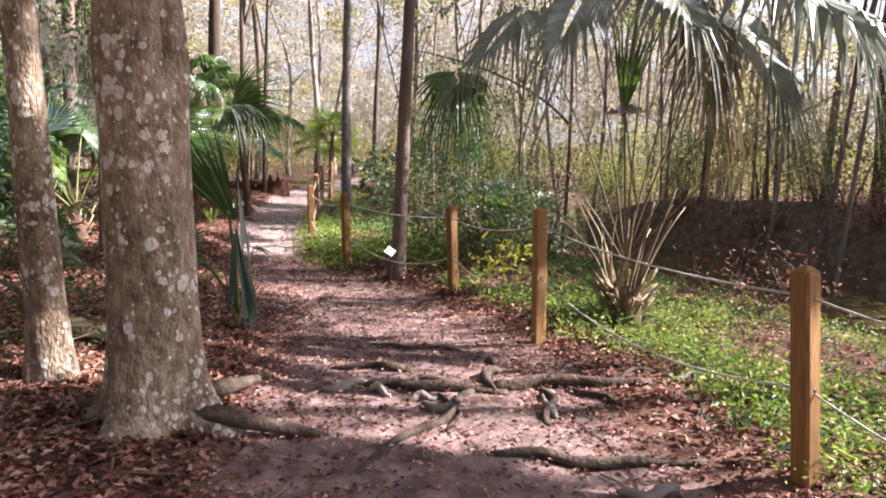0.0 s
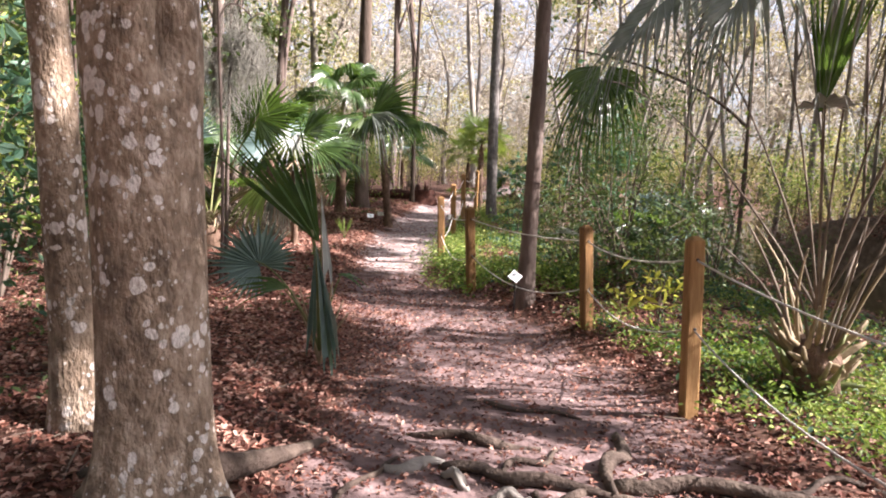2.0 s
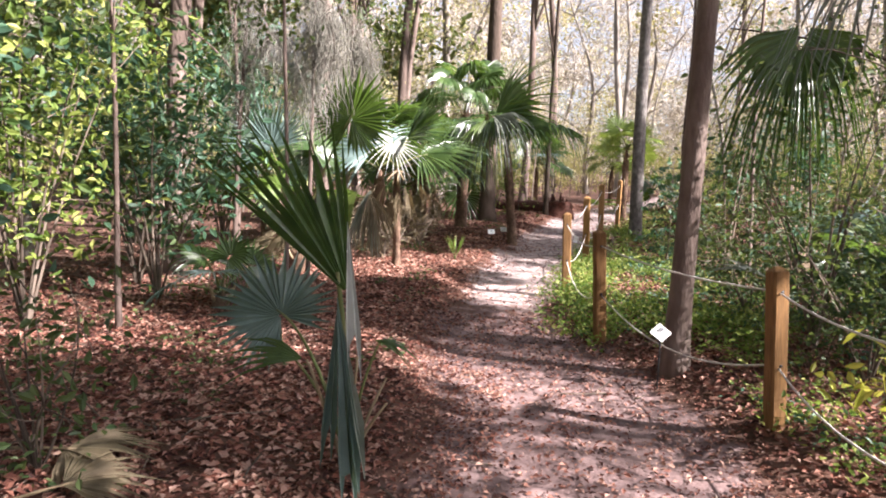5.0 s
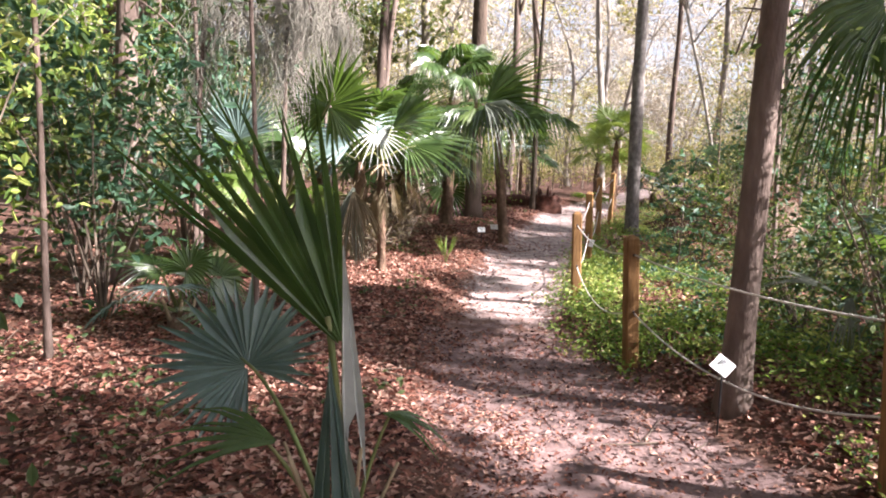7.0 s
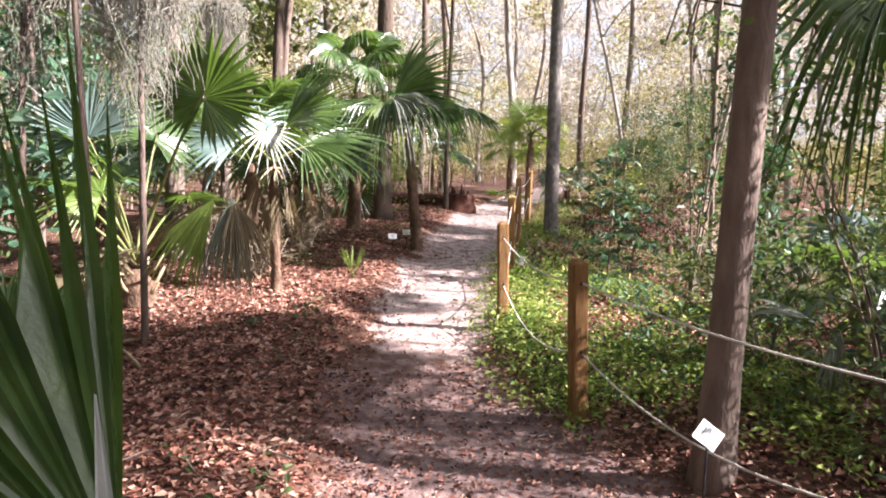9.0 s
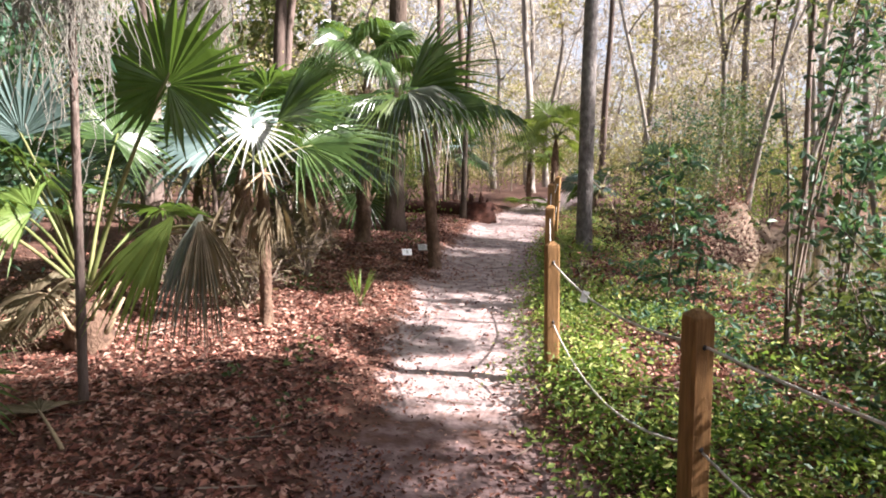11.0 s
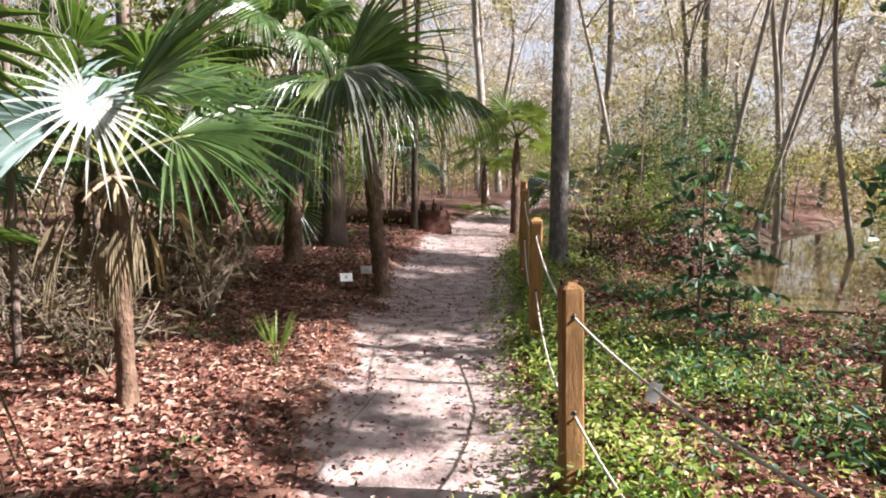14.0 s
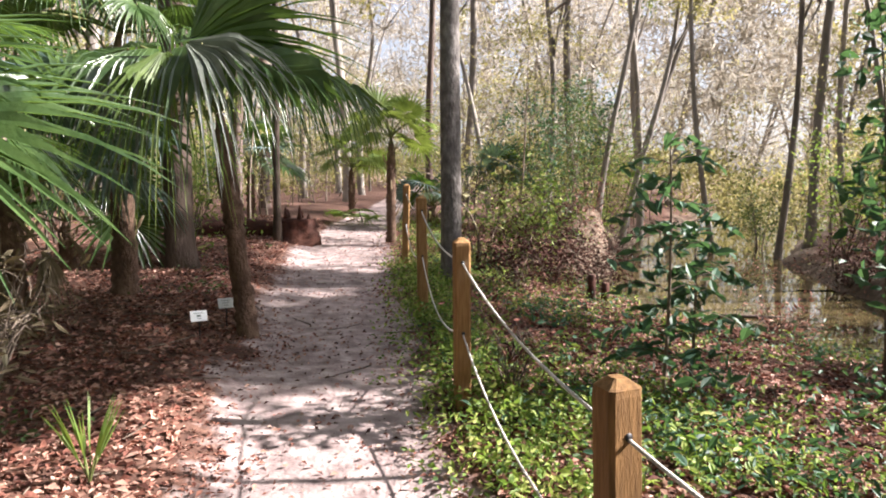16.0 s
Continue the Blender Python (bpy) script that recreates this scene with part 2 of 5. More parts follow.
M_WATER.node_tree.links.new(wp.outputs[0], wb.inputs["Normal"])

# ---- mesh builders ----
rng = np.random.default_rng(7)


def link_mesh(name, verts, faces, material, parent=None, label="", smooth=True):
    me = bpy.data.meshes.new(name)
    me.from_pydata([tuple(v) for v in np.asarray(verts, float)] if not isinstance(verts, list) else verts, [], faces)
    me.materials.append(material)
    if smooth:
        me.shade_smooth()
    ob = new(name, me)
    if parent is not None:
        ob.parent = parent
    if label:
        ob["label"] = label
    return ob


def array_mesh(name, verts, quads, material, parent=None, label="", smooth=False):
    """A large mesh straight from arrays: verts (n, 3), quads (m, 4)."""
    me = bpy.data.meshes.new(name)
    quads = np.asarray(quads, np.int32)
    w = quads.shape[1]
    me.vertices.add(len(verts))
    me.vertices.foreach_set("co", np.asarray(verts, np.float32).ravel())
    me.loops.add(quads.size)
    me.loops.foreach_set("vertex_index", quads.ravel())
    me.polygons.add(len(quads))
    me.polygons.foreach_set("loop_start", np.arange(0, quads.size, w, dtype=np.int32))
    me.polygons.foreach_set("use_smooth", np.full(len(quads), smooth))
    me.update()
    me.materials.append(material)
    ob = new(name, me)
    if parent is not None:
        ob.parent = parent
    if label:
        ob["label"] = label
    return ob


def empty(name, at, label="", category="", group="", kind=""):
    e = new(name)
    e.location = at
    e.empty_display_size = 0.1
    return tagged(e, label, category, group, kind)


def unit(v):
    v = np.asarray(v, float)
    return v / max(1e-9, np.linalg.norm(v))


def tube_arrays(points, radii, sides=10, rough=0.0, seed=0, ribs=None):
    """A tube along points; rough: uneven radius as a share of it."""
    p = np.asarray(points, float)
    r = np.broadcast_to(np.asarray(radii, float), (len(p),))
    tang = np.gradient(p, axis=0)
    out = []
    ref = np.array([0.0, 1.0, 0.02]) if abs(unit(tang[0])[1]) < 0.9 else np.array([1.0, 0, 0.02])
    g = np.random.default_rng(seed)
    ph = g.uniform(0, 6.28, 6)
    for k in range(len(p)):
        t = unit(tang[k])
        a = unit(np.cross(ref, t))
        c = np.cross(t, a)
        th = np.arange(sides) * 2 * math.pi / sides
        rr = np.full(sides, r[k])
        if rough:
            rr *= 1 + rough * (0.5 * np.sin(2 * th + ph[0] + k * 0.35) + 0.35 * np.sin(3 * th + ph[1] - k * 0.5) + 0.25 * np.sin(5 * th + ph[2] + k * 0.9)) + rough * 0.3 * g.normal(size=sides)
        if ribs is not None:
            rr *= ribs(k, th)
        out.append(p[k] + rr[:, None] * (np.cos(th)[:, None] * a + np.sin(th)[:, None] * c))
    v = np.concatenate(out)
    q = []
    for k in range(len(p) - 1):
        for i in range(sides):
            j = (i + 1) % sides
            q.append((k * sides + i, k * sides + j, (k + 1) * sides + j, (k + 1) * sides + i))
    return v, np.array(q)


def join(parts):
    vs, qs, n = [], [], 0
    for v, q in parts:
        vs.append(v)
        qs.append(q + n)
        n += len(v)
    return np.concatenate(vs), np.concatenate(qs)


def capped(v, q, sides):
    """The last ring of a tube drawn together to a point, as quads."""
    c = v[-sides:].mean(0)
    n = len(v)
    v = np.vstack([v, c])
    e = [(n - sides + i, n - sides + (i + 1) % sides, n, n) for i in range(sides)]
    return v, q, [x[:3] for x in e]


def tube(name, points, radii, material, parent=None, label="", sides=10, rough=0.0, seed=0, ribs=None):
    v, q = tube_arrays(points, radii, sides, rough, seed, ribs)
    n = len(v)
    faces = [tuple(map(int, f)) for f in q] + [tuple(range(n - sides, n)), tuple(range(sides - 1, -1, -1))]
    return link_mesh(name, v, faces, material, parent, label)


def bezier(a, b, c, n):
    s = np.linspace(0, 1, n)[:, None]
    return (1 - s) ** 2 * np.asarray(a, float) + 2 * s * (1 - s) * np.asarray(b, float) + s ** 2 * np.asarray(c, float)


def leaf_arrays(centers, size, g, flat=0.0, aspect=0.45, fold=0.25, var=0.4, down=0.0):
    """Small pointed leaves, each folded along its rib: 6 corners, 2 quads. flat: how level they lie (0 to 1); down: how far the tips hang."""
    c = np.asarray(centers, float)
    n = len(c)
    d = g.normal(size=(n, 3))
    d[:, 2] *= 1 - flat
    d[:, 2] -= down
    d /= np.linalg.norm(d, axis=1)[:, None] + 1e-9
    u = g.normal(size=(n, 3)) * (1 - flat * 0.85)
    u[:, 2] += 1.2 * flat + 0.25
    s = np.cross(d, u)
    s /= np.linalg.norm(s, axis=1)[:, None] + 1e-9
    nn = np.cross(s, d)
    L = (np.asarray(size) * (1 + var * g.uniform(-1, 1, n)))[:, None]
    w = L * aspect * 0.5
    f = L * aspect * fold
    base = c - d * L * 0.5
    tip = c + d * L * 0.5 - nn * f * 0.4
    m1 = c - d * L * 0.14
    m2 = c + d * L * 0.16
    v = np.stack([base, m1 - s * w + nn * f, m2 - s * w * 0.85 + nn * f, tip, m2 + s * w * 0.85 + nn * f, m1 + s * w + nn * f], 1).reshape(-1, 3)
    i = np.arange(n)[:, None] * 6
    q = np.concatenate([i + np.array([[0, 3, 2, 1]]), i + np.array([[0, 5, 4, 3]])])
    return v, q


def clump_points(g, center, radius, n, lumps=9, squash=0.7):
    """Points in uneven lumps round a centre, with gaps between."""
    cs = g.normal(size=(lumps, 3))
    cs /= np.linalg.norm(cs, axis=1)[:, None]
    cs *= g.uniform(0.25, 1.0, (lumps, 1))
    k = g.integers(0, lumps, n)
    lr = g.uniform(0.22, 0.5, lumps)
    p = cs[k] + g.normal(size=(n, 3)) * lr[k][:, None] * 0.6
    p[:, 2] *= squash
    return np.asarray(center) + p * radius


def simple_leaves(centers, size, g, aspect=0.5, down=0.0, var=0.4, flat=0.0, curl=0.3):
    """Leaves or twigs far off: one folded quad each."""
    c = np.asarray(centers, float)
    n = len(c)
    d = g.normal(size=(n, 3))
    d[:, 2] = d[:, 2] * (1 - flat) - down
    d /= np.linalg.norm(d, axis=1)[:, None] + 1e-9
    u = g.normal(size=(n, 3)) * (1 - flat * 0.8)
    u[:, 2] += 1.3 * flat
    s = np.cross(d, u)
    s /= np.linalg.norm(s, axis=1)[:, None] + 1e-9
    nn = np.cross(s, d)
    L = (size * (1 + var * g.uniform(-1, 1, n)))[:, None]
    w = L * aspect * 0.5
    v = np.stack([c - d * L * 0.5, c - s * w + nn * w * curl, c + d * L * 0.5, c + s * w + nn * w * curl], 1).reshape(-1, 3)
    q = np.arange(n)[:, None] * 4 + np.array([[0, 3, 2, 1]])
    return v, q

# ---- the lie of the land ----
# Path: x, y, half width. Creek: x, y, half width.
PATH = np.array([(0.4, -30, 1.3), (0.3, 0, 1.35), (0.2, 3, 1.25), (-0.35, 5.5, 1.15), (-1.2, 7.4, 1.0), (-2.0, 8.6, 0.9), (-2.75, 10.3, 0.72), (-3.2, 12.3, 0.75), (-3.55, 14.3, 0.8), (-3.85, 16.5, 0.85), (-4.3, 19.5, 0.95), (-4.6, 23, 0.9), (-4.6, 30, 0.8), (-4.8, 45, 0.8), (-5.0, 70, 0.8)], float)
CREEK = np.array([(30, -2, 2.2), (13, 3.5, 1.8), (7.6, 7.6, 1.6), (6.4, 11.2, 1.5), (5.4, 14.6, 1.5), (3.9, 17.2, 1.6), (2.8, 19.2, 1.6), (2.3, 21.5, 1.6), (3.2, 25.5, 1.5), (6.0, 31, 1.8), (10.5, 38, 2.0), (18, 52, 2.5), (30, 80, 3)], float)
WATER_Z = -0.5


def along(line, x, y):
    """Signed distance to a line in the plan (positive on its right hand) and its half width there."""
    best = np.full(np.shape(x), 1e9)
    sign = np.ones(np.shape(x))
    wide = np.ones(np.shape(x))
    for (x0, y0, w0), (x1, y1, w1) in zip(line[:-1], line[1:]):
        dx, dy = x1 - x0, y1 - y0
        L2 = dx * dx + dy * dy
        s = np.clip(((x - x0) * dx + (y - y0) * dy) / L2, 0, 1)
        px, py = x0 + s * dx, y0 + s * dy
        d = np.hypot(x - px, y - py)
        sg = np.where((x - px) * dy - (y - py) * dx > 0, 1.0, -1.0)
        m = d < best
        best, sign, wide = np.where(m, d, best), np.where(m, sg, sign), np.where(m, w0 + s * (w1 - w0), wide)
    return best * sign, wide


def step(a, b, x):
    s = np.clip((x - a) / (b - a), 0, 1)
    return s * s * (3 - 2 * s)


def ripple(x, y, f, seed=0.0):
    return (np.sin(x * f * 1.3 + seed + 0.7 * np.sin(y * f * 0.9)) + np.sin(y * f * 1.1 - seed * 2 + 0.8 * np.sin(x * f * 0.7 + 1.0)) + np.sin((x + y) * f * 0.8 + seed * 3)) / 3


def ground_z(x, y):
    x, y = np.asarray(x, float), np.asarray(y, float)
    d, w = along(PATH, x, y)
    e = np.abs(d) - w
    z = 0.023 * (np.clip(y, 8, 27) - 8)
    off = step(-0.4, 0.5, e)
    z = z + np.where(d > 0, 0.08 + 0.15 * np.exp(-((y - 9.3) / 2.4) ** 2), 0.10 + 0.06 * step(9, 15, y)) * off
    z = z + off * (0.05 * ripple(x, y, 1.3, 1.0) + 0.025 * ripple(x, y, 3.7, 2.0)) + 0.012 * ripple(x, y, 6.0, 4.0) + 0.007 * ripple(x, y, 13.0, 2.5)
    c, cw = along(CREEK, x, y)
    bed = -0.95 + 0.1 * ripple(x, y, 1.7, 3.0)
    fall = 1 - step(0.0, 5.0, np.abs(c) - cw)
    z = z * (1 - fall) + (-0.32 + 0.05 * ripple(x, y, 2.1, 6.0)) * fall
    near = 1 - step(-0.3, 1.1, np.abs(c) - cw + 0.35 * ripple(x, y, 0.9, 5.0))
    z = z * (1 - near) + bed * near
    # the high cut bank across the creek, and another where it bends away
    high = step(0.1, 0.9, c - cw + 0.3 * ripple(x, y, 1.9, 7.0)) * (1 - step(17.5, 22.0, y))
    z = z * (1 - high) + (0.85 + 0.2 * ripple(x, y, 0.8, 2.0) + 0.06 * ripple(x, y, 3.1, 1.0)) * high
    cut = step(0.1, 0.7, -c - cw + 0.3 * ripple(x, y, 1.9, 9.0)) * np.exp(-((x - 0.9) / 1.9) ** 2 - ((y - 25.4) / 2.1) ** 2)
    z = z + 1.15 * np.clip(cut * 1.3, 0, 1)
    far = np.hypot(x + 4, y - 15)
    z = z + 1.2 * step(30, 90, far) * (0.5 + 0.5 * ripple(x, y, 0.05))
    return z


def gz(x, y):
    return float(ground_z(np.array([x]), np.array([y]))[0])


def axis(lo, hi, fine, reach):
    a = list(np.arange(lo, hi, fine))
    s, p = fine, a[-1]
    while p < reach:
        s *= 1.22
        p += s
        a.append(p)
    s, p = fine, a[0]
    while p > -reach:
        s *= 1.22
        p -= s
        a.insert(0, p)
    return np.array(a)


def build_ground():
    xs, ys = axis(-8, 6, 0.07, 600), axis(0, 22, 0.07, 600)
    X, Y = np.meshgrid(xs, ys)
    Z = ground_z(X.ravel(), Y.ravel())
    v = np.column_stack([X.ravel(), Y.ravel(), Z])
    nx, ny = len(xs), len(ys)
    i = (np.arange(ny - 1)[:, None] * nx + np.arange(nx - 1)[None, :]).ravel()
    q = np.column_stack([i, i + 1, i + nx + 1, i + nx])
    g = array_mesh("ground", v, q, M_GROUND, smooth=True)
    d, w = along(PATH, v[:, 0], v[:, 1])
    e = (np.abs(d) - w) + 0.16 * ripple(v[:, 0], v[:, 1], 2.6, 1.5) + 0.08 * ripple(v[:, 0], v[:, 1], 7.0, 0.5)
    trod = 1 - step(-0.5, 0.25, e)
    pale = step(8.4, 11.2, v[:, 1] + 0.5 * ripple(v[:, 0], v[:, 1], 1.7))
    c, cw = along(CREEK, v[:, 0], v[:, 1])
    mud = 1 - step(0.6, 1.7, np.abs(c) - cw)
    for name, val in (("sand", trod * pale), ("dirt", trod * (1 - pale) * 0.85), ("mud", mud)):
        at = g.data.attributes.new(name, "FLOAT", "POINT")
        at.data.foreach_set("value", val.astype(np.float32))
    tagged(g, "leaf-strewn forest floor with a trodden sandy path", "ground", kind="structure")
    # the creek
    t = np.linspace(0, 1, 90)
    k = np.linspace(0, len(CREEK) - 1, 90)
    cx, cy, cw = (np.interp(k, np.arange(len(CREEK)), CREEK[:, j]) for j in range(3))
    nrm = np.column_stack([-np.gradient(cy), np.gradient(cx)])
    nrm /= np.linalg.norm(nrm, axis=1)[:, None]
    rows = [np.column_stack([cx + nrm[:, 0] * cw * s * 1.9, cy + nrm[:, 1] * cw * s * 1.9, np.full(90, WATER_Z)]) for s in np.linspace(-1, 1, 7)]
    v = np.concatenate(rows)
    q = [(r * 90 + a, r * 90 + a + 1, (r + 1) * 90 + a + 1, (r + 1) * 90 + a) for r in range(6) for a in range(89)]
    w = array_mesh("water", v, q, M_WATER, smooth=True)
    tagged(w, "still brown creek water between low banks", "creek", kind="structure")


build_ground()

# ---- fence ----
POSTS = [(2.75, 0.75), (1.74, 2.99), (0.83, 5.49), (0.13, 7.30), (-1.28, 8.93), (-2.14, 10.83), (-2.51, 13.19), (-2.85, 15.59), (-3.24, 18.89)]
POST_TOP = [1.10, 1.09, 1.16, 1.05, 1.07, 1.08, 1.21, 1.38, 1.44]
# how far each head leans from its foot
POST_LEAN = [(-0.06, 0.03), (-0.08, 0.044), (-0.042, 0.009), (-0.057, -0.011), (-0.041, -0.086), (-0.037, 0.01), (-0.021, -0.05), (-0.022, -0.037), (0.014, 0.009)]


def build_fence():
    f = empty("rope_fence", (0, 0, 0), "brown timber posts strung with two sagging white ropes beside the path", "fence")
    tops = []
    h = 0.049
    for i, ((x, y), t) in enumerate(zip(POSTS, POST_TOP)):
        g = np.random.default_rng(40 + i)
        z0 = gz(x, y)
        t -= z0
        bm = bmesh.new()
        rings = []
        for zz, s in ((-0.25, 1.0), (0.0, 1.0), (t * 0.5, 1.0), (t - 0.03, 1.0), (t - 0.012, 0.96), (t + 0.012, 0.35)):
            c = 0.012
            ring = []
            for ax, ay in ((h, h - c), (h - c, h), (-h + c, h), (-h, h - c), (-h, -h + c), (-h + c, -h), (h - c, -h), (h, -h + c)):
                ring.append(bm.verts.new((ax * s + g.normal() * 0.0012, ay * s + g.normal() * 0.0012, zz)))
            rings.append(ring)
        for a, b in zip(rings[:-1], rings[1:]):
            for k in range(8):
                bm.faces.new((a[k], a[(k + 1) % 8], b[(k + 1) % 8], b[k]))
        bm.faces.new(rings[-1])
        me = bpy.data.meshes.new("post")
        bm.to_mesh(me)
        bm.free()
        me.materials.append(M_WOOD)
        p = new("post", me)
        p.parent = f
        nx, ny = POSTS[min(i + 1, len(POSTS) - 1)]
        px, py = POSTS[max(i - 1, 0)]
        turn = math.degrees(math.atan2(ny - py, nx - px)) + g.uniform(-6, 6)
        lx, ly = POST_LEAN[i]
        p.matrix_local = pose(x, y, z0) @ pose(0, 0, 0, -math.degrees(math.atan2(ly, t)), math.degrees(math.atan2(lx, t)), 0) @ pose(0, 0, 0, 0, 0, turn)
        tops.append((np.array([x, y, z0]), np.array([lx / t, ly / t, 1.0]), t))
        for dz in (0.13, 0.56):
            hole = tube("rope_hole", [(-h - 0.0015, 0, t - dz), (h + 0.0015, 0, t - dz)], 0.011, M_STAKE, p, sides=10)
    def on_post(i, dz):
        foot, way, t = tops[i]
        return foot + way * (t - dz)
    for i in range(len(tops) - 1):
        for dz, sag in ((0.13, 0.07), (0.56, 0.16)):
            g = np.random.default_rng(int(i * 7 + dz * 100))
            a, b = on_post(i, dz), on_post(i + 1, dz)
            s = np.linspace(0, 1, 25)[:, None]
            pts = a + (b - a) * s
            pts[:, 2] -= (sag * g.uniform(0.8, 1.4) * 4 * s * (1 - s))[:, 0]
            tube("rope", pts, 0.006, M_ROPE, f, "twisted white rope", sides=7)

    a, b = on_post(5, 0.13), on_post(4, 0.13)
    c = a + (b - a) * 0.35
    bm = bmesh.new()
    bmesh.ops.create_cube(bm, size=1)
    bmesh.ops.scale(bm, verts=bm.verts, vec=(0.045, 0.003, 0.07))
    bmesh.ops.bevel(bm, geom=bm.edges[:], offset=0.001, segments=1)
    me = bpy.data.meshes.new("tag")
    bm.to_mesh(me)
    bm.free()
    me.materials.append(M_SIGN)
    o = new("tag", me)
    o.parent = f
    o["label"] = "small white tag hung on the rope"
    o.matrix_local = pose(c[0], c[1], c[2] - 0.10, 8, 14, 20)


build_fence()

# ---- trees ----
def trunk_line(base, height, lean, bow, n, seed):
    g = np.random.default_rng(seed)
    s = np.linspace(0, 1, n)
    p = np.zeros((n, 3))
    p[:, 0] = base[0] + lean[0] * height * s + bow * np.sin(s * 5 + g.uniform(0, 6)) * s
    p[:, 1] = base[1] + lean[1] * height * s + bow * np.cos(s * 4 + g.uniform(0, 6)) * s
    p[:, 2] = base[2] - 0.15 + (height + 0.15) * s
    return p


def tree(x, y, r, height, material, label, lean=(0, 0), bow=0.06, crown=(), limbs=5, flare=1.5, seed=0, leaf=0.11, sides=14, leafmat=None, rough=0.06, group=""):
    """A tapered trunk with limbs and clumped leaves. crown: (x, y, z, radius, leaves) relative to the trunk's foot."""
    g = np.random.default_rng(seed + 100)
    z0 = gz(x, y)
    t = empty("tree", (x, y, z0), label, "tree", group)
    n = max(14, int(height * 3))
    line = trunk_line((0, 0, 0), height, lean, bow, n, seed)
    zz = line[:, 2]
    rad = r * (1 - 0.6 * np.clip(zz / height, 0, 1)) + r * (flare - 1) * np.exp(-np.clip(zz, 0, 9) / 0.16)
    tube("trunk", line, rad, material, t, sides=sides, rough=rough, seed=seed)
    tops = [np.array(c[:3]) for c in crown]
    for k in range(limbs):
        i = int(n * g.uniform(0.45, 0.92))
        a = line[i]
        b = tops[k % len(tops)] + g.normal(size=3) * 0.5 if tops else a + np.array([g.normal() * 1.5, g.normal() * 1.5, g.uniform(0.8, 2)])
        mid = (a + b) / 2 + np.array([g.normal() * 0.2, g.normal() * 0.2, 0.35])
        rr = np.linspace(rad[i] * 0.55, 0.012, 9)
        tube("limb", bezier(a, mid, b, 9), rr, material, t, sides=6, rough=0.08, seed=seed + k)
    if crown:
        parts = []
        for cx, cy, cz, cr, cn in crown:
            pts = clump_points(g, (cx, cy, cz), cr, int(cn), lumps=max(8, int(cn / 220)))
            parts.append(simple_leaves(pts, leaf, g))
        v, q = join(parts)
        array_mesh("crown", v, q, leafmat or M_CANOPY, t)
    return t


def oak():
    """The big leaning oak with lichen, a hollow and spreading roots."""
    x, y = -1.52, 3.5
    z0 = gz(x, y)
    t = empty("oak_tree", (x, y, z0), "stout grey-brown oak trunk blotched with white lichen", "tree")
    n = 60
    s = np.linspace(0, 1, n)
    zz = -0.2 + 8.2 * s ** 1.3
    line = np.column_stack([-0.037 * zz + 0.012 * np.sin(zz * 1.3), 0.015 * zz, zz])
    rad = 0.23 * (1 - 0.045 * zz) + 0.13 * np.exp(-np.clip(zz + 0.05, 0, 9) / 0.20) + 0.02 * np.exp(-((zz - 1.9) / 0.25) ** 2)

    def ribs(k, th):
        e = math.exp(-max(0.0, zz[k] + 0.05) / 0.22)
        lobes = 0.30 * e * np.cos(4 * th + 0.4) + 0.14 * e * np.cos(7 * th + 1.3)
        h = math.exp(-((zz[k] - 1.95) / 0.2) ** 2)
        d = np.angle(np.exp(1j * (th - HOLE)))
        return 1 + lobes + 0.018 * np.cos(3 * th + zz[k] * 1.5) + 0.012 * np.cos(6 * th - zz[k] * 2.2) - 0.62 * h * np.exp(-(d / 0.2) ** 2) + 0.10 * math.exp(-((zz[k] - 1.93) / 0.3) ** 2) * np.exp(-((np.abs(d) - 0.45) / 0.18) ** 2)
    HOLE = 5.85
    tube("trunk", line, rad, M_OAK, t, sides=44, ribs=ribs)
    for k, (a, b, c, r0) in enumerate((((0.15, -0.05, 0.10), (0.55, -0.12, 0.03), (1.05, 0.05, -0.1), 0.07), ((0.1, 0.12, 0.1), (0.3, 0.5, 0.03), (0.35, 0.95, -0.05), 0.07), ((-0.15, 0.05, 0.1), (-0.45, 0.15, 0.0), (-0.8, 0.1, -0.08), 0.06))):
        tube("root", bezier(a, b, c, 12), np.linspace(r0, 0.02, 12), M_ROOT, t, "bare surface root", sides=10, rough=0.15, seed=k)
    for k, (a, b, c) in enumerate((((-0.3, 0.05, 5.5), (0.6, 0.4, 6.8), (2.0, 0.8, 8.2)), ((-0.4, 0.1, 6.6), (-1.5, -0.6, 7.5), (-3, -1.5, 8.5)))):
        tube("limb", bezier(a, b, c, 12), np.linspace(0.13, 0.03, 12), M_OAK, t, sides=10, rough=0.08, seed=k)
    g = np.random.default_rng(3)
    v, q = join([leaf_arrays(clump_points(g, c, r, k, 16), 0.1, g, 0.3) for c, r, k in (((1.6, 0.8, 8.6), 2.2, 5000), ((-3, -1.5, 9), 2.4, 5000), ((-0.5, 0.2, 9.2), 2.0, 4000))])
    array_mesh("crown", v, q, M_CANOPY, t)


